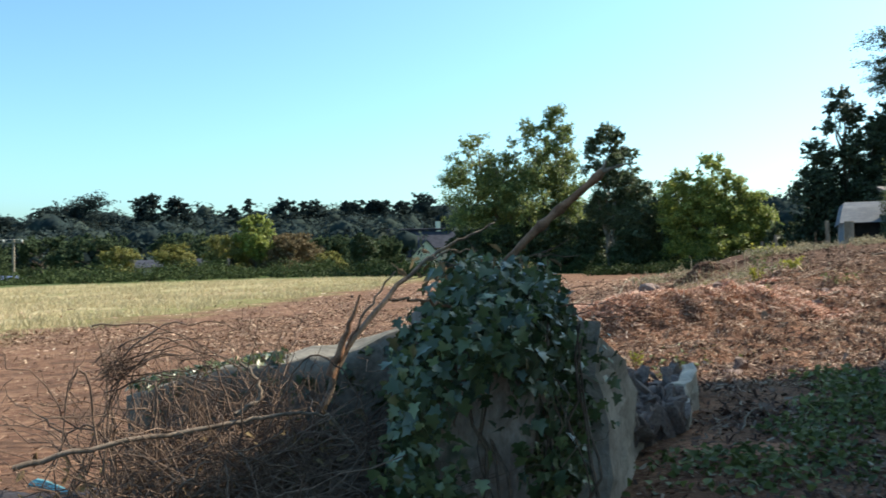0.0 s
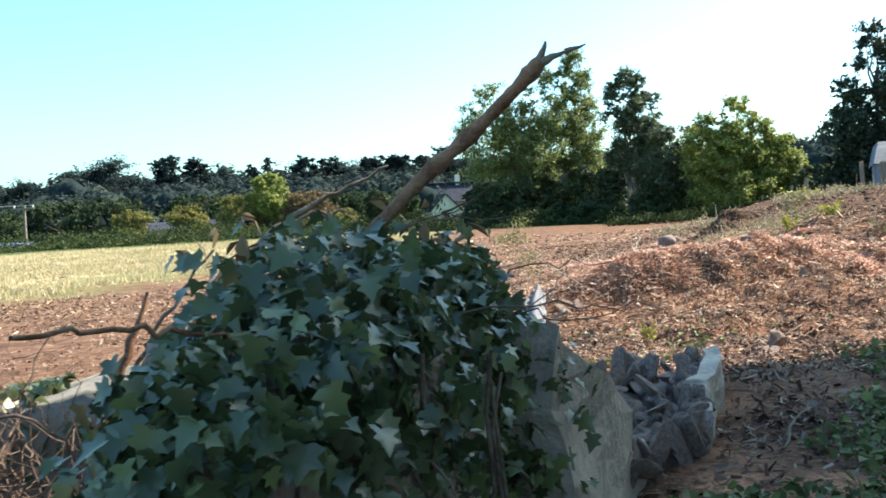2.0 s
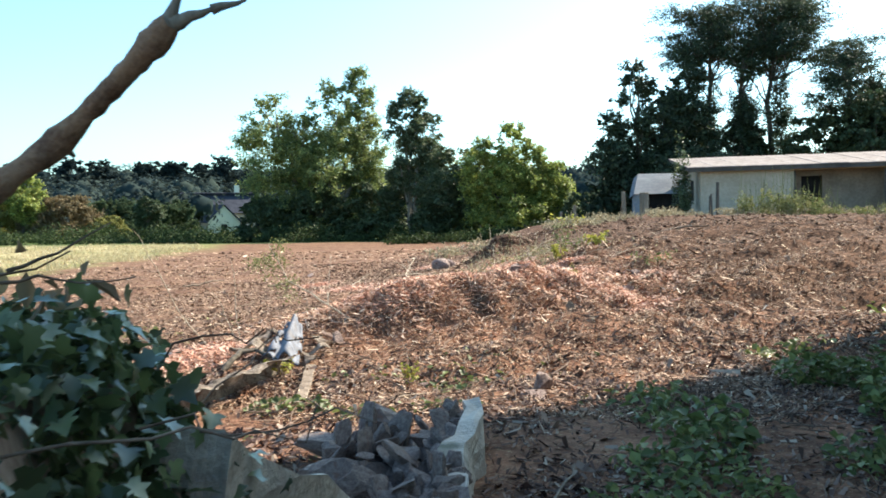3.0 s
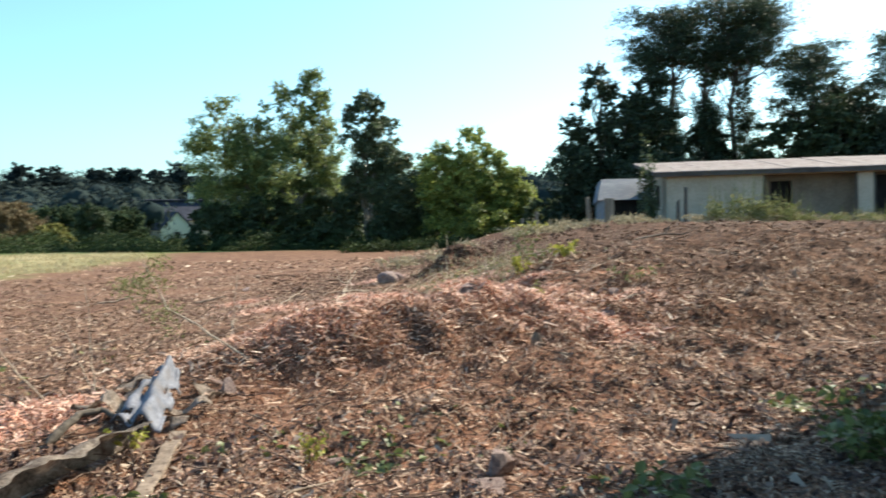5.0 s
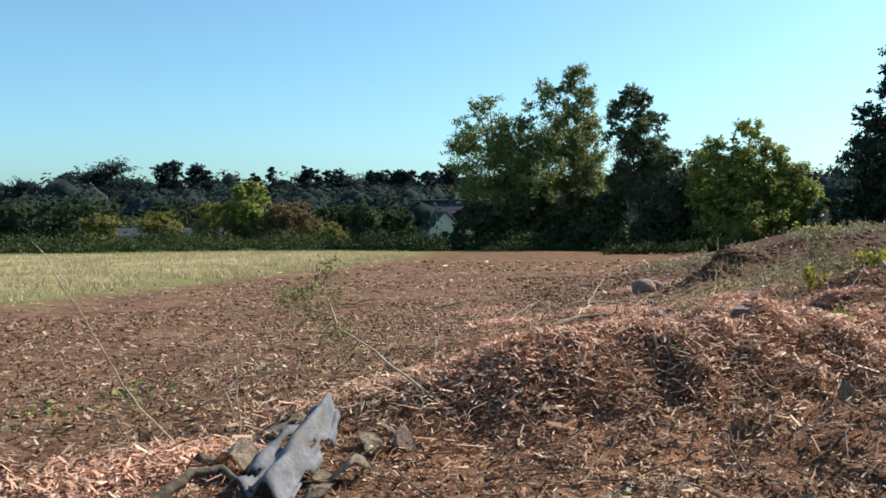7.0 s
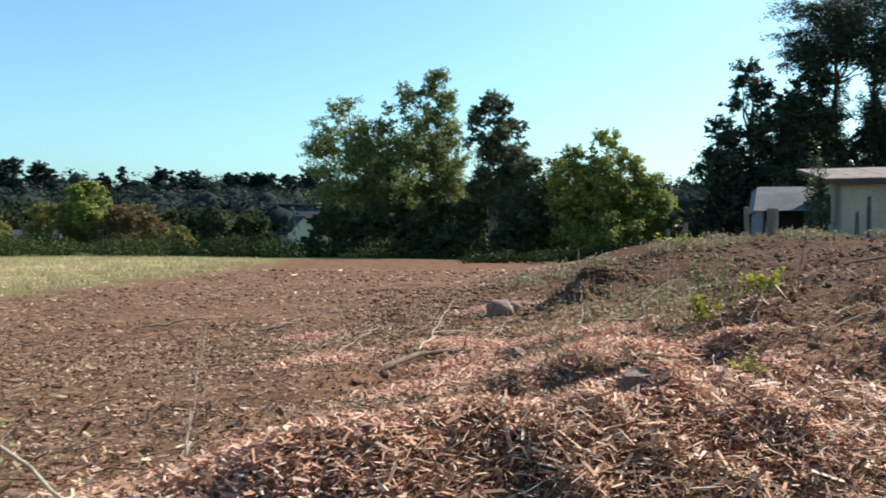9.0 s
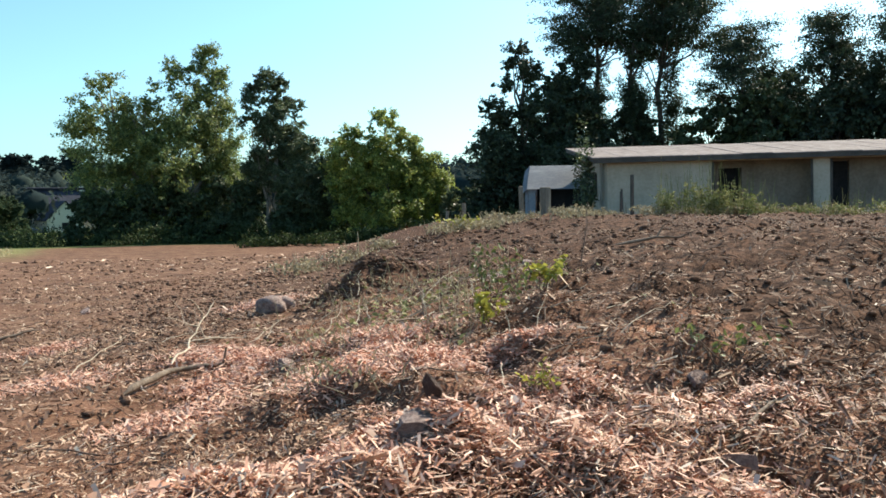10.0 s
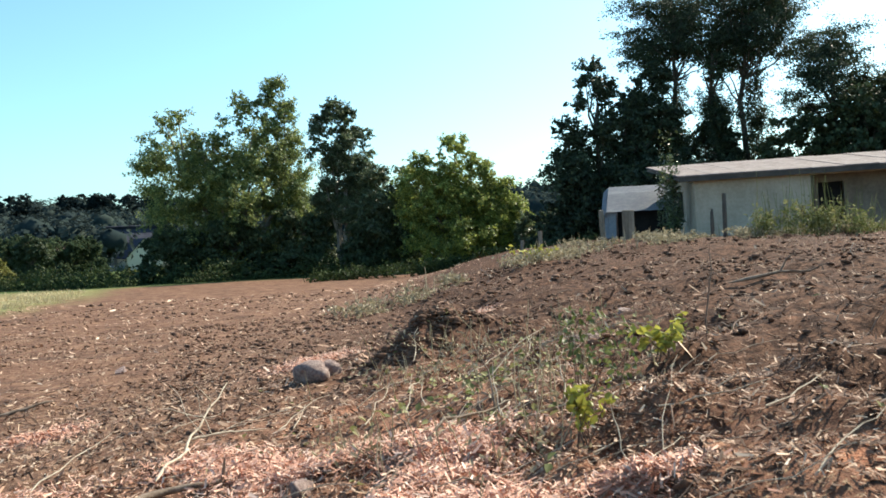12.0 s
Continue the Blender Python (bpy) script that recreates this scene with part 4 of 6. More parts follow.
# ---- shed behind the bank ----
def shed():
    ob = empty("shed", 27.4, 40.9, 0.86, -24.8)
    ob.rotation_euler[1] = radians(-1.1)
    L, D, H = 19.0, 6.0, 2.42
    a1, a2, b1, deep = 4.45, 8.75, 9.5, 1.0
    walls = [("wall", M_SHEDWALL, (0, 0, -0.6), (a1, 0.22, H)), ("wall", M_SHEDWALL, (a1, 0, H - 0.16), (a2, 0.22, H)), ("wall", M_SHEDWALL, (a2, 0, -0.6), (b1, 0.22, H)),
             ("wall", M_SHEDWALL, (b1, 0, H - 0.16), (16.5, 0.22, H)), ("wall", M_SHEDWALL, (16.5, 0, -0.6), (L, 0.22, H)),
             ("wall", M_SHEDWALL, (0, D - 0.22, -0.6), (L, D, H + 0.62)), ("wall", M_SHEDWALL, (L - 0.22, 0.225, -0.6), (L, D - 0.225, H))]
    for nm, m, lo, hi in walls:
        part(nm, box(nm, m, lo, hi, 0.015), ob)
    # end wall with its window opening
    for lo, hi in (((0, 0.225, -0.6), (0.2, 2.2, H)), ((0, 3.3, -0.6), (0.2, D - 0.225, H)), ((0, 2.203, -0.6), (0.2, 3.297, 0.9)), ((0, 2.203, 1.95), (0.2, 3.297, H))):
        part("wall", box("wall", M_SHEDWALL, lo, hi, 0.01), ob)
    win = part("window", box("window", M_DARK, (0.1, 2.25, 0.93), (0.14, 3.25, 1.92), 0.0), ob, "dark end window")
    for lo, hi in (((0.02, 2.2, 0.9), (0.1, 2.27, 1.95)), ((0.02, 3.23, 0.9), (0.1, 3.3, 1.95)), ((0.02, 2.7, 0.9), (0.09, 2.76, 1.95))):
        part("window_frame", box("window_frame", M_FASCIA, lo, hi, 0.005), win)
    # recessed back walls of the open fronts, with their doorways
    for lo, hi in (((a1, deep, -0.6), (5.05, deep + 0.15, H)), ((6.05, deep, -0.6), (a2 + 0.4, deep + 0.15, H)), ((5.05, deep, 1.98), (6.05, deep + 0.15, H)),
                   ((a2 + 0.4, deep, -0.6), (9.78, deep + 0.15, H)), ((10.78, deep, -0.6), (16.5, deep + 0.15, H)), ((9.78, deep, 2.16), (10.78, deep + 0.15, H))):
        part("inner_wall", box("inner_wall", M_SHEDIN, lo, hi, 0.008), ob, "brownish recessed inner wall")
    # first panel is the doorway's inner shade as a dark sheet
    part("door", box("door", M_DARK, (5.07, deep + 0.3, -0.3), (6.03, deep + 0.34, 1.98), 0.006), ob, "dark panel standing in for the open doorway's shade")
    part("door", box("door", M_DARK, (9.8, deep + 0.1, -0.3), (10.76, deep + 0.13, 2.15), 0.006), ob, "dark brown panel door")
    part("floor", box("floor", M_RENDER, (0.21, 0.23, -0.5), (L - 0.23, D - 0.23, 0.0), 0.0), ob)
    for x0 in (a1 - 0.02, a2 - 0.1, b1 - 0.02):
        part("post", box("post", M_FASCIA, (x0, -0.03, -0.3), (x0 + 0.1, 0.0, H - 0.17), 0.006), ob)
    # roof: single pitch rising to the back, of separate sheets
    slope = math.atan2(0.72, D + 0.3)
    n = 16
    w = (L + 1.2) / n
    for k in range(n):
        rg = np.random.default_rng(300 + k)
        me = box("roof_sheet", M_ROOFSHEET, (0.012, 0, 0), (w - 0.012, D + 0.95, 0.055), 0.006, 0.008, 3)
        p = part("roof_sheet", me, ob)
        p.matrix_basis = pose(-0.7 + k * w, -0.45, H + 0.07 + rg.normal(0, 0.008), math.degrees(slope) + rg.normal(0, 0.12), 0, 0)
    part("fascia", box("fascia", M_FASCIA, (-0.66, -0.42, H - 0.12), (L + 0.45, -0.38, H + 0.10), 0.008), ob, "dark timber eaves board")
    me = box("verge_board", M_FASCIA, (-0.66, 0, -0.02), (-0.62, D + 0.8, 0.10), 0.006)
    p = part("verge_board", me, ob)
    p.matrix_basis = pose(0, -0.4, H - 0.06, math.degrees(slope), 0, 0)
    return tagged(ob, "long cream single-pitch shed, weathered sheet roof, open fronts", "shed")


shed()


def outbuilding():
    ob = empty("outbuilding", 28.1, 46.2, 0.75, -35)
    part("wall", box("wall", M_WHITESHEET, (-1.3, 0, -0.5), (-1.15, 3.4, 1.5), 0.01), ob)
    part("wall", box("wall", M_WHITESHEET, (-1.14, 3.3, -0.5), (2.6, 3.4, 2.3), 0.01), ob)
    # shade of the open front, drawn as a near-black sheet
    part("doorway", box("doorway", M_DARK, (-0.75, 0.6, -0.4), (2.5, 0.66, 1.45), 0.01), ob, "dark panel standing in for the shaded open front")
    part("door_jamb", box("door_jamb", M_WHITESHEET, (-1.14, 0.0, -0.5), (-0.8, 0.08, 1.45), 0.01), ob)
    bm = bmesh.new()
    prof = [(-0.25, 1.42), (0.7, 1.85), (1.7, 2.3), (2.6, 2.62), (3.5, 2.66)]
    rows = []
    for xx, cut in ((-1.45, 0.25), (-1.2, 0.0), (2.7, 0.0)):
        rows.append([bm.verts.new((xx, py, pz - cut)) for py, pz in prof])
    for a, b in zip(rows, rows[1:]):
        for i in range(len(prof) - 1):
            bm.faces.new((a[i], b[i], b[i + 1], a[i + 1]))
    bmesh.ops.solidify(bm, geom=bm.faces[:], thickness=0.06)
    part("roof", bm_mesh("roof", bm, M_WHITESHEET), ob, "pale curved sheet roof")
    return tagged(ob, "small pale outbuilding with curved sheet roof", "outbuilding")


outbuilding()


def fence_post(x, y, h, w, label, lean=(0, 0), mat=None):
    me = box("fence_post", mat or M_POST, (-w / 2, -w / 2, -0.4), (w / 2, w / 2, h), w * 0.08, 0.012, 2)
    ob = new("fence_post", me)
    ob.matrix_basis = pose(x, y, gz(x, y), lean[0], lean[1], 20)
    tagged(ob, label, "post", "posts along the old fence line")


fence_post(18.4, 36.85, 0.85, 0.10, "pale square timber post standing in the bank")
fence_post(17.9, 37.2, 0.6, 0.08, "short leaning timber post", (0, 6))
fence_post(25.5, 36.9, 1.5, 0.11, "dark upright timber fence post", mat=M_FASCIA)
fence_post(22.9, 38.8, 1.1, 0.3, "thick pale broken gate post")
fence_post(22.0, 39.0, 1.2, 0.13, "grey jagged broken post", (0, -4))
fence_post(26.2, 38.5, 0.95, 0.08, "thin dark fence post", (0, 3), M_FASCIA)
fence_post(26.6, 38.9, 1.05, 0.06, "thin dark fence post", (0, -3), M_FASCIA)
fence_post(28.0, 36.0, 1.1, 0.08, "thin dark fence post", (0, 2), M_FASCIA)


def weeds(name, label, spots, mat, seed, leaf=0.16, stalks=0, thick=0.012):
    """Rough weeds: leaf clumps and upright stalks."""
    rg = np.random.default_rng(seed)
    C, Rr, cnt, geos = [], [], [], []
    for x, y, r, h, k in spots:
        z = gz(x, y)
        for i in range(6):
            C.append((x + rg.normal(0, r * 0.5), y + rg.normal(0, r * 0.4), z + h * rg.uniform(0.15, 0.6)))
            Rr.append((r * 0.5, r * 0.5, h * 0.4))
            cnt.append(k)
        for i in range(stalks):
            sx, sy = x + rg.normal(0, r * 0.6), y + rg.normal(0, r * 0.5)
            top = (sx + rg.normal(0, 0.15), sy + rg.normal(0, 0.1), z + h * rg.uniform(0.8, 1.5))
            geos.append(tube_geo(crooked((sx, sy, z - 0.05), top, 4, 0.05, rg), np.array([1.0, 0.92, 0.75, 0.4]) * thick, 4))
    P, W = clump_points(C, Rr, cnt, rg, 0.2)
    geos.append(leaves_geo(P, leaf, rg, W + np.array([0, 0, 0.5]), flat=0.1, droop=-0.4, slim=0.4))
    V, F = gather(geos)
    tagged(new(name, fast_mesh(name, V, F, mat)), label, "weeds", kind="stuff")


weeds("bramble_patch", "yellow-green brambles and tall weeds before the shed",
      [(26.2, 35.6, 0.7, 1.1, 90), (26.9, 35.0, 0.8, 1.5, 130), (27.6, 34.4, 0.8, 1.4, 120), (28.2, 33.8, 0.7, 1.0, 80), (28.4, 33.2, 0.8, 0.6, 50), (29.8, 32.2, 0.8, 0.5, 45), (31.0, 31.4, 0.9, 0.7, 50), (32.4, 30.6, 0.9, 0.6, 50)],
      M_WEED, 401, 0.12, 14)
weeds("bank_weeds", "dry grass and weeds along the top of the bank",
      [(20 + k * 0.9, 38.5 - k * 0.45 + (k % 3) * 0.3, 0.7, 0.35, 40) for k in range(16)] + [(11.5 + k * 1.1, 33.0 + (k % 4) * 0.8, 0.8, 0.4, 40) for k in range(10)], M_STALK, 402, 0.12, 5)
weeds("edge_brambles", "green brambles below the trees at the field edge",
      [(19 + k * 1.5, 66 - k * 1.1 + (k % 3), 1.3, 0.9, 60) for k in range(12)], M_HEDGE, 403, 0.26, 2)
weeds("shed_ivy", "dark ivy climbing the shed corner", [(27.0, 41.9, 0.35, 1.5, 120), (27.0, 41.9, 0.3, 3.4, 120), (26.95, 42.3, 0.35, 4.6, 120)], M_IVY, 404, 0.15, 0)


# ---- far house, blue roofs, utility pole ----
def far_house():
    x, y = 14.0, 155.5
    z = -4.2
    ob = empty("far_house", x, y, z, 8)
    bm = bmesh.new()

    def prism(x0, x1, y0, y1, h, ridge):
        v = [bm.verts.new(p) for p in ((x0, y0, -1), (x1, y0, -1), (x1, y1, -1), (x0, y1, -1), (x0, y0, h), (x1, y0, h), (x1, y1, h), (x0, y1, h))]
        a, b = bm.verts.new(((x0 + x1) / 2, y0, ridge)), bm.verts.new(((x0 + x1) / 2, y1, ridge))
        for f in ((v[0], v[1], v[5], a, v[4]), (v[2], v[3], v[7], b, v[6]), (v[1], v[2], v[6], v[5]), (v[3], v[0], v[4], v[7])):
            bm.faces.new(f)
    prism(-2.6, 2.6, 0, 8, 3.6, 6.3)
    part("wall", bm_mesh("wall", bm, M_WHITEWALL), ob, "cream gable wall")
    for sgn in (-1, 1):
        me = box("roof", M_SLATE, (0, -0.35, 0), (4.1, 8.2, 0.14), 0.01)
        p = part("roof", me, ob, "grey slate roof")
        p.matrix_basis = Matrix.Translation((0, 0, 6.38)) @ (Matrix.Rotation(math.atan2(2.7, 2.6), 4, "Y") if sgn > 0 else Matrix.Rotation(math.pi - math.atan2(2.7, 2.6), 4, "Y") @ Matrix.Translation((0, 0, -0.14)))
    part("main_wall", box("main_wall", M_HOUSE, (-4.5, 8.2, -1), (7.5, 14, 5.0), 0.02), ob)
    me = box("main_roof", M_SLATE, (-4.9, 0, 0), (7.9, 5.4, 0.15), 0.01)
    p = part("main_roof", me, ob, "long grey slate roof")
    p.matrix_basis = pose(0, 7.7, 4.9, 42, 0, 0)
    p = part("main_roof", me, ob, "long grey slate roof")
    p.matrix_basis = Matrix.Translation((3.0, 14.5, 4.9)) @ Matrix.Rotation(math.pi, 4, "Z") @ Matrix.Rotation(radians(42), 4, "X")
    part("chimney", box("chimney", M_WHITEWALL, (4.5, 10.8, 8), (5.3, 11.5, 9.9), 0.02), ob)
    part("window", box("window", M_DARK, (-0.5, -0.03, 2.2), (0.5, 0.0, 3.2), 0.005), ob)
    part("lean_to", box("lean_to", M_WHITESHEET, (-6.5, 2, -1), (-2.7, 6, 2.4), 0.02), ob)
    tagged(ob, "distant cream house with grey slate roof below trees", "house")


far_house()


def low_roof(x, y, w, d, ztop, turn, mat, label):
    z = gz(x, y)
    ob = empty("far_shed", x, y, z, turn)
    h = ztop - z
    part("wall", box("wall", M_RENDER, (-w / 2, -d / 2, -1), (w / 2, d / 2, h * 0.6), 0.02), ob)
    bm = bmesh.new()
    x0, x1, y0, y1 = -w / 2 - 0.3, w / 2 + 0.3, -d / 2 - 0.3, d / 2 + 0.3
    v = [bm.verts.new(p) for p in ((x0, y0, h * 0.6), (x1, y0, h * 0.6), (x1, y1, h * 0.6), (x0, y1, h * 0.6), (x0, 0, h), (x1, 0, h))]
    for f in ((v[0], v[1], v[5], v[4]), (v[2], v[3], v[4], v[5]), (v[0], v[4], v[3]), (v[1], v[2], v[5]), (v[3], v[2], v[1], v[0])):
        bm.faces.new(f)
    part("roof", bm_mesh("roof", bm, mat), ob)
    tagged(ob, label, "building")


low_roof(-36.5, 94.0, 7, 5, -0.7, 12, M_BLUEROOF, "low far building with blue roof behind the hedge")
low_roof(-44.0, 86.0, 5, 4, -0.9, 12, M_BLUEROOF, "low far building with blue roof behind the hedge")
low_roof(-18.5, 100.0, 11, 5, 0.5, 5, M_SLATE, "low far building with grey roof between bushes")


def utility_pole():
    x, y = -30.6, 87.0
    z = gz(x, y)
    ob = empty("utility_pole", x, y, z)
    V, F = tube_geo([(0, 0, -0.5), (0.04, 0, 2.0), (0.1, 0, 4.3)], [0.14, 0.13, 0.11], 8)
    part("pole", smooth(fast_mesh("pole", V, F, M_POST)), ob)
    part("crossarm", box("crossarm", M_POST, (-0.9, -0.06, 3.9), (0.95, 0.06, 4.04), 0.01), ob)
    for dx in (-0.8, 0.1, 0.85):
        V, F = tube_geo([(dx, 0, 4.04), (dx, 0, 4.15), (dx, 0, 4.28)], [0.06, 0.09, 0.05], 8)
        part("insulator", smooth(fast_mesh("insulator", V, F, M_PIPE)), ob)
    V, F = gather([tube_geo([(dx, 0, 4.28), (dx - 22, -4, 3.8), (dx - 44, -8, 4.3)], [0.011, 0.011, 0.011], 4) for dx in (-0.8, 0.85)])
    part("wire", fast_mesh("wire", V, F, M_PIPE), ob)
    tagged(ob, "timber utility pole with crossarm beyond the hedge", "utility pole")


utility_pole()


# ---- near house: only its rendered corner is passed ----
def house():
    cx, cy = 9.6, 10.65
    ob = empty("house", cx, cy, 0.0, -26.0)
    # local y runs along the wall, back from the corner; local x into the house
    # unseen upper wall, gable and roof, made tall so their shadow covers the ivy
    part("wall", box("wall", M_HOUSE, (0, -16, 0.62), (8, 0, 8.0), 0.02), ob)
    part("plinth", box("plinth", M_PLINTH, (-0.004, -16.004, -0.5), (8.004, 0.004, 0.617), 0.01), ob, "green-stained base course")
    bm = bmesh.new()
    v = [bm.verts.new(p) for p in ((0, -16, 8.003), (8, -16, 8.003), (4, -16, 12.6), (0, 0, 8.003), (8, 0, 8.003), (4, 0, 12.6))]
    for f in ((v[0], v[2], v[1]), (v[3], v[4], v[5]), (v[0], v[1], v[4], v[3]), (v[0], v[3], v[5], v[2]), (v[1], v[2], v[5], v[4])):
        bm.faces.new(f)
    part("gable", bm_mesh("gable", bm, M_HOUSE), ob)
    ang = math.atan2(4.6, 4)
    for sgn in (0, 1):
        p = part("roof", box("roof", M_SLATE, (-0.45, -16.3, 0.02), (6.2, 0.3, 0.2), 0.01), ob, "grey slate roof")
        p.matrix_basis = Matrix.Translation((0, 0, 8.0)) @ Matrix.Rotation(-ang, 4, "Y") if sgn == 0 else Matrix.Translation((8, -16, 8.0)) @ Matrix.Rotation(math.pi, 4, "Z") @ Matrix.Rotation(-ang, 4, "Y")
    V, F = tube_geo([(0.02, 0.12, 8.0), (0.02, 0.12, 3.0), (0.02, 0.12, 0.9), (0.02, 0.12, 0.75), (0.0, 0.2, 0.45)], [0.045] * 5, 12)
    pipe = part("downpipe", smooth(fast_mesh("downpipe", V, F, M_PIPE)), ob, "white downpipe on the corner")
    for zz in (0.95, 2.8, 4.6):
        V, F = tube_geo([(0.02, 0.12, zz), (0.02, 0.12, zz + 0.05)], [0.058, 0.058], 12)
        part("pipe_collar", smooth(fast_mesh("pipe_collar", V, F, M_PIPE)), pipe)
    V, F = tube_geo([(-0.5, -16.2, 7.5), (-0.5, 0.25, 7.5)], [0.06, 0.06], 8)
    part("gutter", smooth(fast_mesh("gutter", V, F, M_PIPE)), ob)
    tagged(ob, "beige rendered house with white downpipe on its corner", "house")


house()


# ---- ruined wall with ivy ----
def ivy_leaf_mesh(name, seed):
    """One five-lobed ivy leaf, folded along its middle and curled, one unit long."""
    rg = np.random.default_rng(seed)
    half = [(0.0, 0.0), (0.22, -0.10), (0.46, 0.02), (0.30, 0.24), (0.50, 0.46), (0.24, 0.52), (0.0, 1.0)]
    half = [(x * rg.uniform(0.85, 1.15), y * rg.uniform(0.9, 1.1)) for x, y in half]
    half[0], half[-1] = (0, 0), (0, 1)
    V, F = [(0, 0.0, 0), (0, 0.35, 0.015), (0, 1.0, -0.12)], []
    for sgn in (1, -1):
        i0 = len(V)
        V += [(sgn * x, y, 0.22 * abs(x) - 0.12 * y * y) for x, y in half[1:-1]]
        ring = [0, *range(i0, i0 + 5), 2]
        for a, b in zip(ring, ring[1:]):
            F.append((1, a, b) if sgn > 0 else (1, b, a))
    return fast_mesh(name, V, F, M_IVY)


IVY_MESHES = [ivy_leaf_mesh("ivy_leaf", 500 + k) for k in range(6)]
IVY_MESH_DATA = [(np.array([v.co[:] for v in m.vertices]), np.array([p.vertices[:] for p in m.polygons])) for m in IVY_MESHES]


def leaf_pose(p, out, size, rg):
    """A hanging leaf at p that faces out."""
    N = np.asarray(out, float) + rg.normal(0, 0.85, 3)
    N /= np.linalg.norm(N)
    D = np.array([rg.normal(0, 0.5), rg.normal(0, 0.5), -1.0])
    D -= D.dot(N) * N
    if np.linalg.norm(D) < 0.1:
        D = np.array([1.0, 0.2, 0]) - N * N[0]
    D /= np.linalg.norm(D)
    S = np.cross(D, N)
    m = np.eye(4)
    m[:3, 0], m[:3, 1], m[:3, 2], m[:3, 3] = S * size, D * size, N * size, p
    return m


def joined_leaves(mats, rg):
    Vs, Fs, n = [], [], 0
    for m in mats:
        V, F = IVY_MESH_DATA[rg.integers(6)]
        Vs.append(V @ m[:3, :3].T + m[:3, 3])
        Fs.append(F + n)
        n += len(V)
    return np.concatenate(Vs), np.concatenate(Fs)


def ivy_surface(rg):
    """A spot on the ivy's pillow over the pillar, and the way out of it."""
    while True:
        d = rg.normal(0, 1, 3)
        d /= np.linalg.norm(d)
        if d[2] < -0.55:
            continue
        # the bare front of the pillar shows low down on the walk's side
        k = 1.0 + 0.10 * noise.noise(Vector(d * 2.3)) + 0.05 * rg.normal()
        q = np.sign(d) * np.abs(d) ** 0.78 * k
        p = np.array([0.63 + (0.41 if q[0] < 0 else 0.34) * q[0] + 0.34 * q[1], 4.03 + 1.0 * q[1], 0.72 + 0.67 * q[2]])
        if d[2] < 0:
            p[0] += 0.05 * d[0]
            if rg.uniform() < 0.12:
                p[2] -= rg.uniform(0, 0.45)
        if p[2] < 1.02 - 0.4 * abs(p[0] - 0.48) + 0.1 * noise.noise(Vector(p * 5)) and p[1] < 3.85 and 0.28 < p[0] - 0.12 * (0.7 - p[2]) + 0.06 * noise.noise(Vector(p * 3)) < 0.64 and rg.uniform() < 0.96:
            continue
        if p[2] < 0.08:
            continue
        return p, d


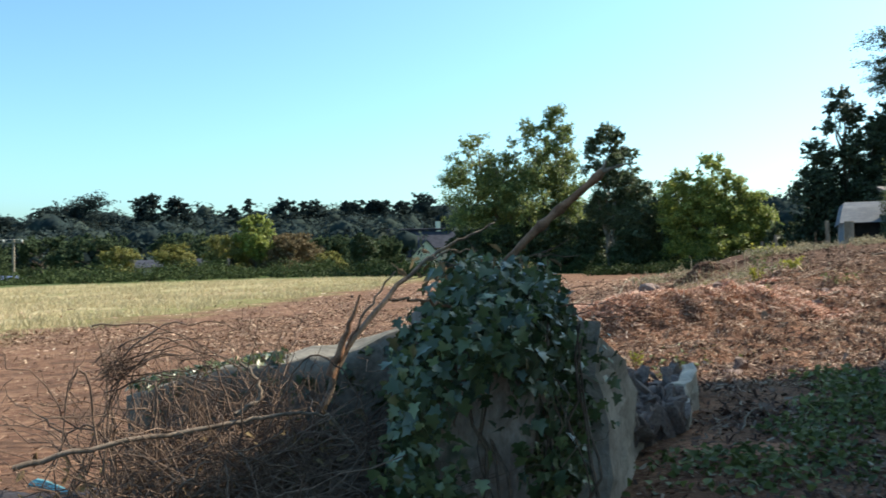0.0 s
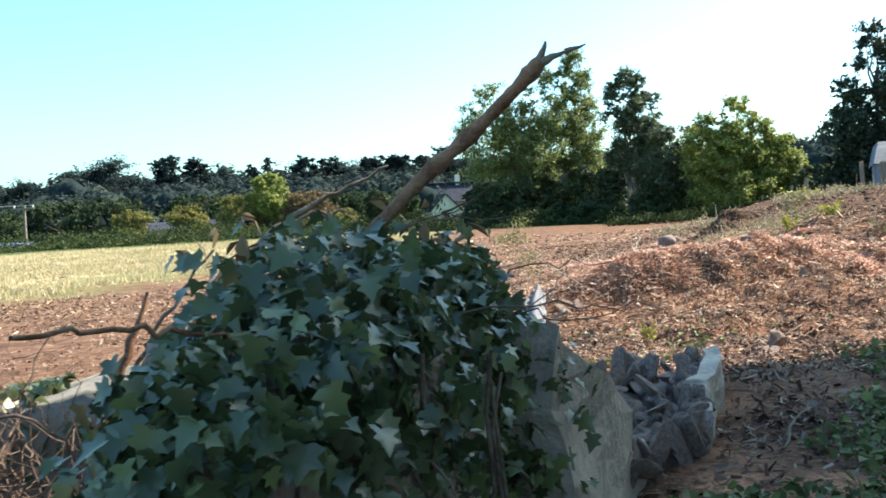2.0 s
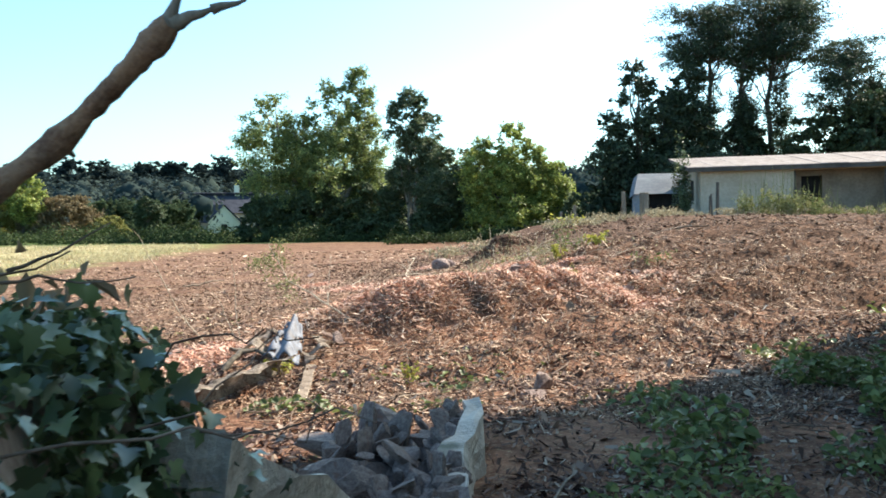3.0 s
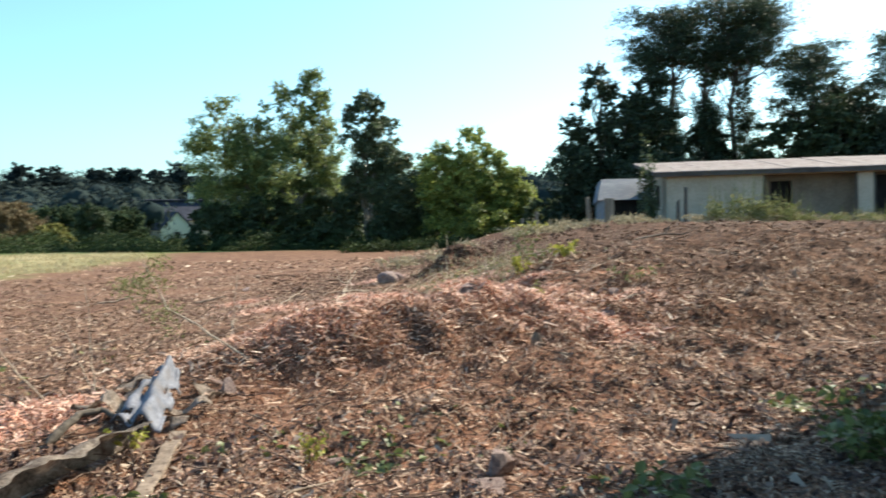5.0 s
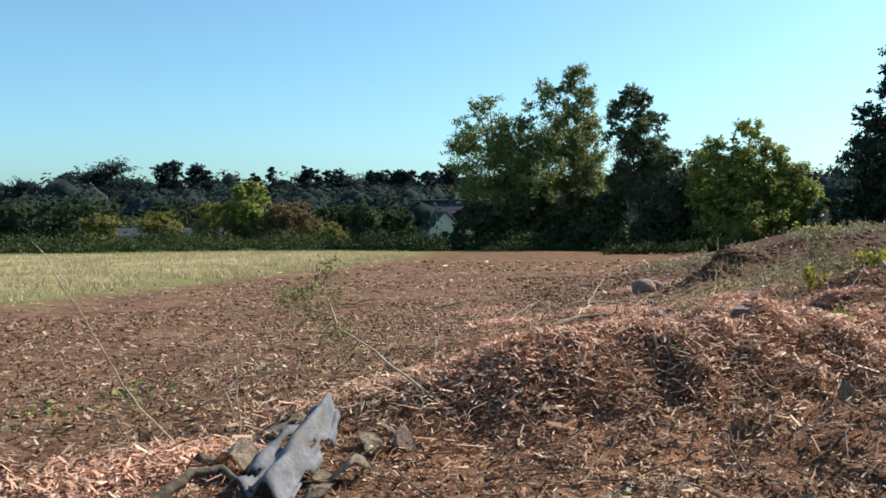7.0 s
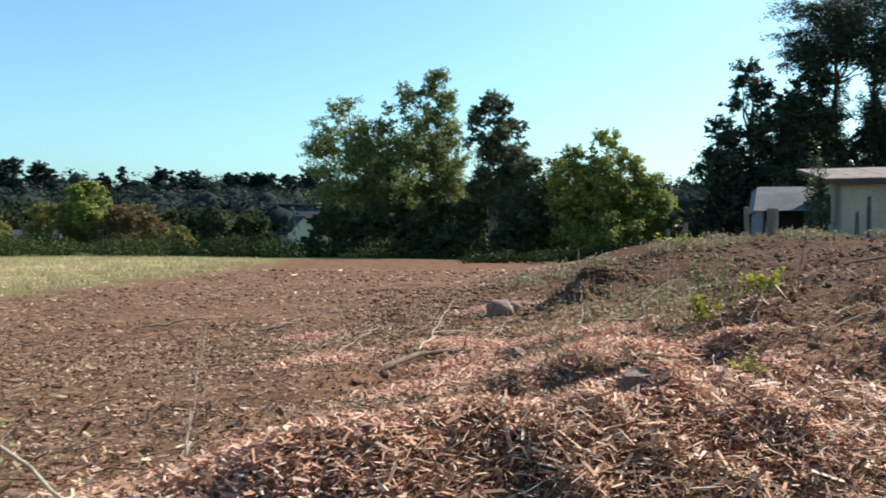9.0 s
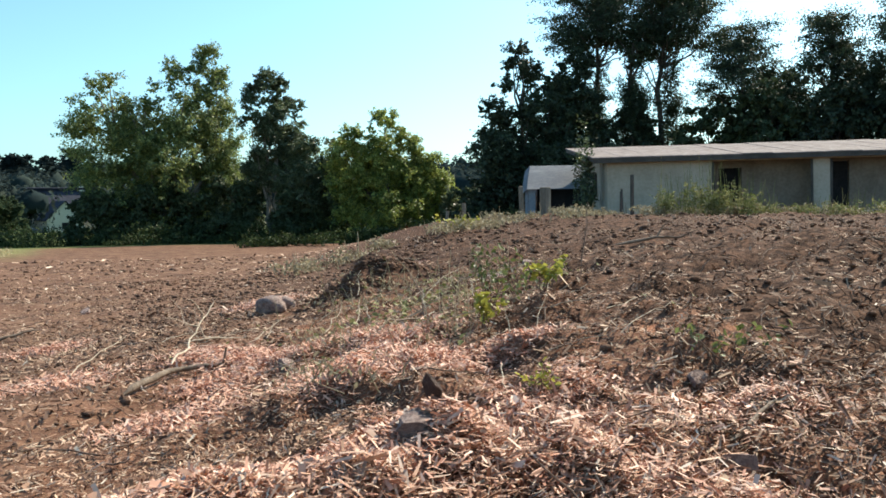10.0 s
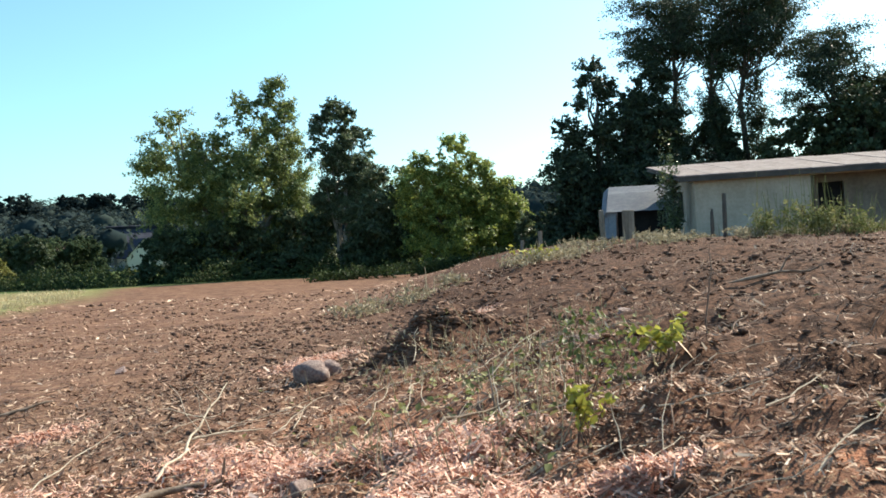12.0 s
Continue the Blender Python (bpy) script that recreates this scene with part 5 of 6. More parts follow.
def ruined_wall():
    ob = empty("ruined_wall", 0, 0, 0)
    # pillar
    bm = bmesh.new()
    bmesh.ops.create_cube(bm, size=1)
    bmesh.ops.subdivide_edges(bm, edges=bm.edges[:], cuts=9, use_grid_fill=True)
    for v in bm.verts:
        k = 1.0 - 0.16 * (v.co.z + 0.5)
        w = Vector((0.60 + v.co.x * 0.58 * k + 0.34 * v.co.y * 1.38 * k, 4.02 + v.co.y * 1.38 * k, -0.2 + (v.co.z + 0.5) * 1.40))
        # rounded off and eroded
        w += noise.noise_vector(w * 2.2) * 0.09 + noise.noise_vector(Vector((w.x * 9, w.y * 9, w.z * 2.5))) * 0.05
        v.co = w
    part("pillar", bm_mesh("pillar", bm, M_PILLAR, True), ob, "bare grey weathered pillar under ivy")
    # wall running off to the field side
    bm = bmesh.new()
    bmesh.ops.create_cube(bm, size=1)
    bmesh.ops.subdivide_edges(bm, edges=bm.edges[:], cuts=11, use_grid_fill=True)
    for v in bm.verts:
        t = 0.5 - v.co.x
        top = 1.06 - 0.32 * t + 0.05 * noise.noise(Vector((t * 5, 0, 0)))
        w = Vector((0.35 - 1.75 * t, 4.75 + 0.2 * t + v.co.y * 0.4, -0.2 + (v.co.z + 0.5) * (top + 0.2)))
        v.co = w + noise.noise_vector(w * 3) * 0.05 + noise.noise_vector(w * 9) * 0.02
    part("wall", bm_mesh("wall", bm, M_MOSSWALL, True), ob, "low dark mossy rendered wall")
    # broken face slab that slopes to the ground, and the far face slab
    for a, b, ha, hb, th in (((1.17, 4.46), (2.14, 6.45), 1.09, 0.0, 0.18), ((2.44, 6.4), (3.08, 7.85), 0.20, 0.35, 0.14)):
        bm = bmesh.new()
        bmesh.ops.create_cube(bm, size=1)
        bmesh.ops.subdivide_edges(bm, edges=bm.edges[:], cuts=8, use_grid_fill=True)
        ux, uy = b[0] - a[0], b[1] - a[1]
        ln = math.hypot(ux, uy)
        for v in bm.verts:
            t = v.co.x + 0.5
            h = ha + (hb - ha) * t + 0.05 * noise.noise(Vector((t * 6, ha * 5, 0)))
            off = v.co.y * th * (1 + 0.4 * (0.5 - v.co.z))
            w = Vector((a[0] + ux * t + uy / ln * off, a[1] + uy * t - ux / ln * off, -0.25 + (v.co.z + 0.5) * (h + 0.25)))
            v.co = w + noise.noise_vector(w * 2.2) * 0.07 + noise.noise_vector(w * 6) * 0.03 + noise.noise_vector(w * 15) * 0.012
        part("face_slab", bm_mesh("face_slab", bm, M_RENDER), ob, "broken slab of wall render")
    # mortar core between the faces
    bm = bmesh.new()
    n = 26
    grid = [[None] * n for _ in range(n)]
    for i in range(n):
        for j in range(n):
            u, t = i / (n - 1), j / (n - 1)
            lx, ly = 1.66 + 0.34 * t, 5.4 + 2.15 * t
            rx, ry = 2.42 + 0.64 * t, 6.2 + 1.65 * t
            w = Vector((lx + (rx - lx) * u, ly + (ry - ly) * u, 0))
            edge = min(u, 1 - u, t, 1 - t)
            w.z = -0.12 + 0.30 * min(1.0, edge * 6) + 0.09 * noise.noise(w * 3.5) + 0.04 * noise.noise(w * 10)
            grid[i][j] = bm.verts.new(w)
    for i in range(n - 1):
        for j in range(n - 1):
            bm.faces.new((grid[i][j], grid[i + 1][j], grid[i + 1][j + 1], grid[i][j + 1]))
    part("core", bm_mesh("core", bm, M_MORTAR), ob, "crumbling mortar core")
    # stones of the core
    rg = np.random.default_rng(610)
    shapes = [rock_mesh("stone", 620 + k, M_STONE) for k in range(8)]
    for k in range(110):
        u, t = rg.uniform(0.05, 0.95), rg.uniform(0.05, 1.0)
        lx, ly, rx, ry = 1.66 + 0.34 * t, 5.4 + 2.15 * t, 2.42 + 0.64 * t, 6.2 + 1.65 * t
        p = part("stone", shapes[k % 8], ob)
        s = rg.uniform(0.05, 0.15)
        p.matrix_basis = Matrix.LocRotScale((lx + (rx - lx) * u, ly + (ry - ly) * u, 0.10 + rg.uniform(0, 0.12) + 0.08 * t), Euler(rg.uniform(0, 6, 3)), (s * 1.4, s * 1.1, s * 0.5))
    for x, y, z, s in ((2.50, 7.9, 0.24, 0.26), (2.2, 7.4, 0.2, 0.2), (1.98, 7.0, 0.18, 0.2), (2.1, 7.8, 0.14, 0.2), (2.66, 7.45, 0.18, 0.18)):
        p = part("stone", shapes[int(s * 100) % 8], ob, "large pale block of the wall core" if s > 0.24 else "")
        p.matrix_basis = Matrix.LocRotScale((x, y, z), Euler((0.15, 0.2, x * 3)), (s * 1.2, s, s * 0.62))
    tagged(ob, "broken grey rendered stone wall, rubble core exposed", "wall")


def rock_mesh(name, seed, mat):
    """An angular broken stone, one unit in radius."""
    rg = np.random.default_rng(seed)
    bm = bmesh.new()
    bmesh.ops.create_icosphere(bm, subdivisions=2, radius=1)
    for k in range(12):
        d = Vector(rg.normal(0, 1, 3)).normalized()
        lim = rg.uniform(0.32, 0.68)
        for v in bm.verts:
            over = v.co.dot(d) - lim
            if over > 0:
                v.co -= d * over
    for v in bm.verts:
        v.co += noise.noise_vector(v.co * 2.5 + Vector((seed, 0, 0))) * 0.05
    return bm_mesh(name, bm, mat)


ruined_wall()


def ivy():
    ob = empty("ivy", 0, 0, 0)
    rg = np.random.default_rng(640)
    made = 0
    rest = []
    for k in range(7600):
        p, d = ivy_surface(rg)
        depth = rg.uniform(-0.13, 0.06)
        p = p + d * depth
        size = rg.uniform(0.036, 0.078)
        m = leaf_pose(p, d + np.array([0, -0.1, 0.12]), size, rg)
        if made < 300 and p[1] < 3.95 and depth > 0 and p[2] > 0.6:
            q = part("ivy_leaf", IVY_MESHES[made % 6], ob)
            q.matrix_basis = Matrix(m.tolist())
            made += 1
        else:
            rest.append(m)
    # leaves on the low wall and on the far slab
    for k in range(1300):
        t = rg.uniform(0, 1)
        face = rg.uniform() < 0.55
        z = (1.06 - 0.32 * t) * (rg.uniform(0.25, 1.0) if face else 1.0)
        if noise.noise(Vector((t * 5, z * 3, 2.2))) < -0.05:
            continue
        p = np.array([0.35 - 1.75 * t, 4.53 + 0.25 * t if face else 4.6 + 0.25 * t + rg.uniform(0, 0.3), z + 0.03])
        rest.append(leaf_pose(p, np.array([0, -1.0, 0.3]) if face else np.array([0, -0.2, 1.0]), rg.uniform(0.04, 0.08), rg))
    for k in range(70):
        t = rg.uniform(0, 0.16) * rg.uniform(0.3, 1.0)
        p = np.array([1.17 + 0.97 * t + rg.normal(0.03, 0.06), 4.42 + 1.99 * t + rg.normal(0, 0.06), (1.04 - 1.0 * t) * rg.uniform(0.5, 1.06)])
        rest.append(leaf_pose(p, np.array([0.8, -0.3, 0.4]), rg.uniform(0.04, 0.08), rg))
    V, F = joined_leaves(rest, rg)
    tagged(part("foliage", fast_mesh("foliage", V, F, M_IVY), ob), kind="stuff")
    stems = []
    for k in range(20):
        x = rg.uniform(0.1, 1.0)
        y0 = 3.28 + 0.5 * abs(x - 0.40)
        a = (x + rg.normal(0, 0.05), y0 + rg.uniform(-0.03, 0.05), rg.uniform(0.0, 0.15))
        b = (x + rg.normal(0, 0.1), y0 + 0.1 + rg.uniform(-0.12, 0.05), rg.uniform(0.85, 1.2))
        stems.append(tube_geo(crooked(a, b, 9, 0.10, rg), np.linspace(0.010, 0.004, 9) * rg.uniform(0.5, 1.3), 5))
    for k in range(30):
        p, d = ivy_surface(rg)
        a = p + d * 0.04
        b = a + np.array([rg.normal(0, 0.3), rg.normal(0, 0.3), rg.uniform(-0.25, 0.2)])
        stems.append(tube_geo(crooked(a, b, 8, 0.18, rg), np.linspace(0.0035, 0.0015, 8), 5))
    V, F = gather(stems)
    tagged(part("vine", smooth(fast_mesh("vine", V, F, M_TWIG)), ob, "dry brown ivy stems"), kind="stuff")
    dry, way = clump_points([(0.5, 4.3, 1.42), (0.3, 4.0, 1.38), (0.85, 4.45, 1.42)], [(0.22, 0.2, 0.1)] * 3, [26] * 3, rg, 0.1)
    V, F = leaves_geo(dry, 0.07, rg, way, 0.1, 0.8, 0.5)
    part("dry_leaves", fast_mesh("dry_leaves", V, F, M_DRYLEAF), ob, "withered brown leaves")
    tagged(ob, "dense dark green ivy smothering the broken pillar", "ivy")


ivy()


# ---- broken branch, leaning stems, brush ----
def broken_branch():
    ob = empty("broken_branch", 0.70, 4.22, 1.25)
    rg = np.random.default_rng(660)
    pts = np.array([(-0.22, -0.27, 0.0), (-0.06, -0.24, 0.19), (0.05, -0.22, 0.30), (0.13, -0.21, 0.37), (0.235, -0.18, 0.452), (0.302, -0.24, 0.515), (0.368, -0.30, 0.578), (0.425, -0.35, 0.638)])
    ts = np.linspace(0, len(pts) - 1, 40)
    fine = np.stack([np.interp(ts, np.arange(len(pts)), pts[:, k]) for k in range(3)], 1)
    rad = np.linspace(0.020, 0.018, 40) + 0.010 * np.exp(-((ts - 3.0) / 0.25) ** 2) + 0.009 * np.exp(-((ts - 4.1) / 0.3) ** 2) + 0.006 * np.exp(-((ts - 6.6) / 0.4) ** 2) + rg.normal(0, 0.0012, 40)
    V, F = tube_geo(fine, rad, 12)
    V = V + rg.normal(0, 0.0012, V.shape)
    part("stem", smooth(fast_mesh("stem", V, F, M_REDWOOD)), ob, "reddish peeling stem")
    for a, b, r in (((0.420, -0.345, 0.633), (0.437, -0.36, 0.688), 0.015), ((0.425, -0.35, 0.635), (0.485, -0.375, 0.657), 0.015), ((0.485, -0.375, 0.656), (0.538, -0.39, 0.672), 0.009),
                    ((0.24, -0.17, 0.46), (0.265, -0.16, 0.435), 0.014), ((0.13, -0.21, 0.37), (0.115, -0.2, 0.40), 0.012)):
        V, F = tube_geo(crooked(a, b, 5, 0.06, rg), np.linspace(r, r * 0.25, 5), 7)
        part("splinter", smooth(fast_mesh("splinter", V, F, M_DEADWOOD)), ob, "grey splintered broken end")
    for a, b, r in (((0.0, -0.2, 0.2), (0.25, -0.1, 0.27), 0.005), ((0.12, -0.15, 0.22), (0.36, -0.12, 0.22), 0.004), ((0.15, -0.15, 0.24), (0.32, -0.15, 0.32), 0.004), ((-0.1, -0.2, 0.14), (-0.4, -0.1, 0.2), 0.005), ((-0.1, -0.2, 0.15), (-0.25, -0.2, 0.34), 0.004)):
        V, F = tube_geo(crooked(a, b, 7, 0.08, rg), np.linspace(r, r * 0.3, 7), 5)
        part("twig", smooth(fast_mesh("twig", V, F, M_TWIG)), ob)
    tagged(ob, "snapped reddish branch jutting up from the ivy", "branch")


broken_branch()


def brush():
    ob = empty("brush_pile", -0.9, 3.9, 0)
    rg = np.random.default_rng(680)

    def branch(name, pts, r0, r1, mat, label, sides=7):
        pts = np.asarray(pts, float) - np.array([-0.9, 3.9, 0])
        ts = np.linspace(0, len(pts) - 1, 6 * (len(pts) - 1) + 1)
        fine = np.stack([np.interp(ts, np.arange(len(pts)), pts[:, k]) for k in range(3)], 1)
        for _ in range(2):
            fine[1:-1] = (fine[:-2] + 2 * fine[1:-1] + fine[2:]) / 4
        fine[1:-1] += rg.normal(0, 0.006, fine[1:-1].shape)
        V, F = tube_geo(fine, np.linspace(r0, r1, len(fine)), sides)
        part(name, smooth(fast_mesh(name, V, F, mat)), ob, label)
    branch("branch", [(-1.52, 3.35, 0.67), (-1.2, 3.42, 0.73), (-0.66, 3.62, 0.775), (-0.42, 3.68, 0.79), (-0.25, 3.75, 0.76), (-0.1, 3.8, 0.56)], 0.013, 0.006, M_DEADWOOD, "long grey dead branch")
    branch("branch", [(-0.66, 3.62, 0.80), (-0.55, 3.66, 0.86), (-0.56, 3.7, 0.95), (-0.65, 3.73, 1.02)], 0.013, 0.006, M_DEADWOOD, "")
    branch("branch", [(-0.42, 4.3, 0.45), (-0.28, 4.39, 0.71), (-0.14, 4.5, 1.03), (0.28, 4.69, 1.44), (0.5, 4.72, 1.56), (0.72, 4.75, 1.66)], 0.024, 0.005, M_DEADWOOD, "pale leaning dead stem")
    branch("branch", [(0.28, 4.69, 1.44), (0.45, 4.68, 1.50), (0.6, 4.66, 1.50)], 0.008, 0.003, M_DEADWOOD, "")
    branch("branch", [(-0.25, 4.35, 0.85), (-0.17, 4.38, 1.05), (-0.08, 4.4, 1.28)], 0.030, 0.006, M_REDWOOD, "torn red-brown splinter")
    branch("branch", [(0.01, 3.05, 1.33), (0.14, 3.2, 1.32), (0.28, 3.35, 1.28), (0.4, 3.5, 1.2)], 0.005, 0.008, M_REDWOOD, "red snapped twig end")
    branch("branch", [(-0.2, 4.4, 0.9), (-0.05, 4.45, 1.2), (0.12, 4.5, 1.4)], 0.01, 0.004, M_DEADWOOD, "")
    # tangle
    geos = []
    for k in range(1900):
        x, y = rg.uniform(-1.25, 0.05), rg.uniform(3.3, 4.5)
        h = 0.80 - 0.25 * abs(x + 0.7) - 0.25 * max(0, 3.8 - y)
        a = np.array([x, y, rg.uniform(0.02, h * 0.9)])
        dirn = rg.normal(0, 1, 3) * np.array([1.0, 0.6, 0.55])
        dirn /= np.linalg.norm(dirn)
        b = a + dirn * rg.uniform(0.25, 1.0)
        b[2] = np.clip(b[2], 0.02, h + 0.12)
        r = 0.0014 + 0.0050 * rg.uniform() ** 2.2
        geos.append(tube_geo(crooked(a, b, 8, 0.11, rg) - np.array([-0.9, 3.9, 0]), np.linspace(r, r * 0.45, 8), 4))
    # arching twigs that stand out of the tangle
    for k in range(110):
        x, y = rg.uniform(-1.35, -0.3), rg.uniform(3.5, 4.6)
        a = np.array([x, y, rg.uniform(0.3, 0.7)])
        b = a + np.array([rg.normal(-0.12, 0.3), rg.normal(0, 0.2), rg.uniform(0.15, 0.55)])
        line = crooked(a, b, 10, 0.14, rg)
        geos.append(tube_geo(line - np.array([-0.9, 3.9, 0]), np.linspace(0.0055, 0.0015, 10) * rg.uniform(0.5, 1.2), 4))
        for q in range(3):
            i = rg.integers(3, 9)
            e = line[i] + rg.normal(0, 0.09, 3) + np.array([0, 0, 0.05])
            geos.append(tube_geo(crooked(line[i], e, 5, 0.12, rg) - np.array([-0.9, 3.9, 0]), np.linspace(0.0022, 0.001, 5), 4))
    # a knot of twigs held up on thin stems, with canes arching away from it
    for k in range(90):
        c = np.array([-1.2, 3.8, 1.02]) + rg.normal(0, 0.035, 3)
        d = rg.normal(0, 0.06, 3)
        geos.append(tube_geo(crooked(c - d, c + d, 5, 0.2, rg) - np.array([-0.9, 3.9, 0]), np.linspace(0.0022, 0.001, 5), 4))
    for k in range(12):
        c = np.array([-1.2, 3.8, 1.02]) + rg.normal(0, 0.06, 3)
        foot = np.array([-1.3 + rg.normal(0, 0.12), 3.85 + rg.normal(0, 0.1), rg.uniform(0.1, 0.5)])
        geos.append(tube_geo(crooked(foot, c, 9, 0.08, rg) - np.array([-0.9, 3.9, 0]), np.linspace(0.0055, 0.002, 9), 5))
        tip = np.array([rg.uniform(-0.9, -0.35), 3.9 + rg.normal(0, 0.15), rg.uniform(0.75, 1.05)])
        q = np.linspace(0, 1, 12)[:, None]
        arc = crooked(c, tip, 12, 0.06, rg) + np.array([0, 0, 0.14]) * np.sin(np.pi * q) * rg.uniform(0.3, 1.2)
        geos.append(tube_geo(arc - np.array([-0.9, 3.9, 0]), np.linspace(0.0045, 0.0015, 12), 5))
    # bramble canes that loop over the top
    for k in range(11):
        x, y = rg.uniform(-1.3, -0.5), rg.uniform(3.6, 4.4)
        w, h = rg.uniform(-0.5, 0.8), rg.uniform(0.75, 1.12)
        q = np.linspace(0, 1, 16)
        line = np.stack([x + w * q + rg.normal(0, 0.006, 16), y + rg.normal(0, 0.1) * q + rg.normal(0, 0.006, 16), 0.25 + (h - 0.25) * np.sin(np.pi * (0.15 + 0.75 * q)) + rg.normal(0, 0.012, 16)], 1)
        geos.append(tube_geo(line - np.array([-0.9, 3.9, 0]), np.linspace(0.006, 0.003, 16), 5))
    V, F = gather(geos)
    tagged(part("twig_tangle", smooth(fast_mesh("twig_tangle", V, F, M_TWIG)), ob), kind="stuff")
    P, W = clump_points([(-1.1, 4.1, 0.35), (-0.5, 4.0, 0.35), (-0.2, 4.2, 0.4), (-1.4, 4.0, 0.25)], [(0.5, 0.4, 0.3)] * 4, [130] * 4, rg, 0.1)
    V, F = leaves_geo(P - np.array([-0.9, 3.9, 0]), 0.06, rg, W, 0.1, 0.4, 0.5)
    tagged(part("dead_leaves", fast_mesh("dead_leaves", V, F, M_DRYLEAF), ob), kind="stuff")
    tagged(ob, "heap of dry brown brushwood and bramble against the wall", "brush pile")


brush()


# ---- loose things on the ground ----
def stone_thing(name, label, x, y, s, seed, sink=0.3, turn=0.0, tall=0.8, mat=None):
    ob = new(name, rock_mesh(name, seed, mat or M_STONE))
    ob.matrix_basis = Matrix.LocRotScale((x, y, gz(x, y) + s * tall * (1 - 2 * sink) * 0.75), Euler((0, 0, turn)), (s * 1.15, s * 0.9, s * tall))
    tagged(ob, label, "stone")


def boulder(name, label, x, y, s, seed):
    """A rounded, weathered boulder, partly sunk."""
    bm = bmesh.new()
    bmesh.ops.create_icosphere(bm, subdivisions=3, radius=1)
    for v in bm.verts:
        d = v.co.normalized()
        k = 1 + 0.30 * noise.noise(d * 1.3 + Vector((seed, 0, 0))) + 0.12 * noise.noise(d * 3.5 + Vector((0, seed, 0))) + 0.04 * noise.noise(d * 9)
        v.co = Vector((d.x * 1.15, d.y * 0.95, d.z * 0.85)) * k
    ob = new(name, bm_mesh(name, bm, M_STONE, True))
    ob.matrix_basis = Matrix.LocRotScale((x, y, gz(x, y) + s * 0.45), Euler((0.1, 0.15, seed)), (s, s, s))
    tagged(ob, label, "stone")


boulder("boulder", "pale grey boulder lying on the cleared earth", 7.55, 22.0, 0.20, 2.0)
boulder("boulder", "smaller pale grey stone beside the boulder", 7.80, 22.15, 0.13, 5.0)
stone_thing("upright_stone", "upright dark grey stone stuck in chippings", 6.5, 14.75, 0.072, 702, 0.25, 0.3, 1.8, M_MORTAR)
stone_thing("stone", "flat grey stone half buried in chippings", 5.68, 13.1, 0.14, 703, 0.4, 0.9, 0.6)
stone_thing("stone", "dark stone half buried in chippings", 6.15, 13.4, 0.1, 704, 0.4, 1.9, 0.8)
stone_thing("stone", "small pale stone on the earth", 6.35, 17.3, 0.13, 705, 0.3, 0.2)
stone_thing("tree_stump", "small dark splintered stump among chippings", 5.92, 12.06, 0.1, 706, 0.2, 0.5, 1.6, M_DEADWOOD)
stone_thing("stone", "pale upright stone flake by the metal sheet", 3.06, 12.05, 0.09, 707, 0.2, 0.4, 1.3)
stone_thing("earth_clod", "pale clod lying on the open field", 5.72, 28.6, 0.22, 708, 0.3, 0.1, 0.5)
for k, (x, y, s) in enumerate([(5.0, 7.4, 0.09), (3.5, 10.3, 0.09), (7.4, 12.2, 0.1), (4.2, 11.0, 0.08), (9.4, 19.0, 0.14), (10.8, 20.6, 0.16), (8.6, 18.0, 0.1), (7.1, 12.9, 0.13), (7.9, 14.0, 0.1)]):
    stone_thing("stone", "small grey stone among the chippings", x, y, s, 720 + k, 0.35, k * 0.7, 0.7)


def scrap_plate(name, label, category, x, y, w, d, lift, turn, tilt, mat, seed):
    """A thin broken plate with a ragged outline, lying on the earth."""
    rg = np.random.default_rng(seed)
    bm = bmesh.new()
    ring = [bm.verts.new((w * math.cos(a) * rg.uniform(0.75, 1.15), d * math.sin(a) * rg.uniform(0.75, 1.15), 0)) for a in np.linspace(0, 2 * math.pi, 9, endpoint=False)]
    bm.faces.new(ring)
    bmesh.ops.triangulate(bm, faces=bm.faces[:])
    bmesh.ops.subdivide_edges(bm, edges=bm.edges[:], cuts=2)
    for v in bm.verts:
        v.co.z += 0.05 * noise.noise(v.co * 5 + Vector((seed, 0, 0)))
    bmesh.ops.solidify(bm, geom=bm.faces[:], thickness=0.014)
    ob = new(name, bm_mesh(name, bm, mat))
    ob.matrix_basis = pose(x, y, gz(x, y) + lift, tilt, tilt * 0.6, turn)
    tagged(ob, label, category)


# dark weathered sheet, base halved again to put shade into its colour
M_SHADEDSHEET = rough_material("dark_sheet_with_shade", (0.018, 0.014, 0.016), (0.050, 0.040, 0.043), 4.0, 0.7, 0.5, 0.01)
M_TURQUOISE = rough_material("faded_turquoise_plastic", (0.06, 0.20, 0.24), (0.14, 0.32, 0.36), 6.0, 0.6, 0.3, 0.005)
for k, (x, y, w, d, lift, turn) in enumerate([(-2.15, 5.0, 0.34, 0.24, 0.06, 20), (-1.75, 4.95, 0.26, 0.2, 0.10, 70), (-1.42, 4.98, 0.28, 0.2, 0.12, 130)]):
    scrap_plate("roofing_sheet", "dark broken roofing sheet lying beside the brushwood", "sheet", x, y, w, d, lift, turn, 7 - 5 * k, M_SHADEDSHEET, 910 + k)
scrap_plate("plastic_scrap", "faded turquoise plastic scrap on the dark sheets", "scrap", -1.88, 4.92, 0.12, 0.08, 0.17, 30, 9, M_TURQUOISE, 914)


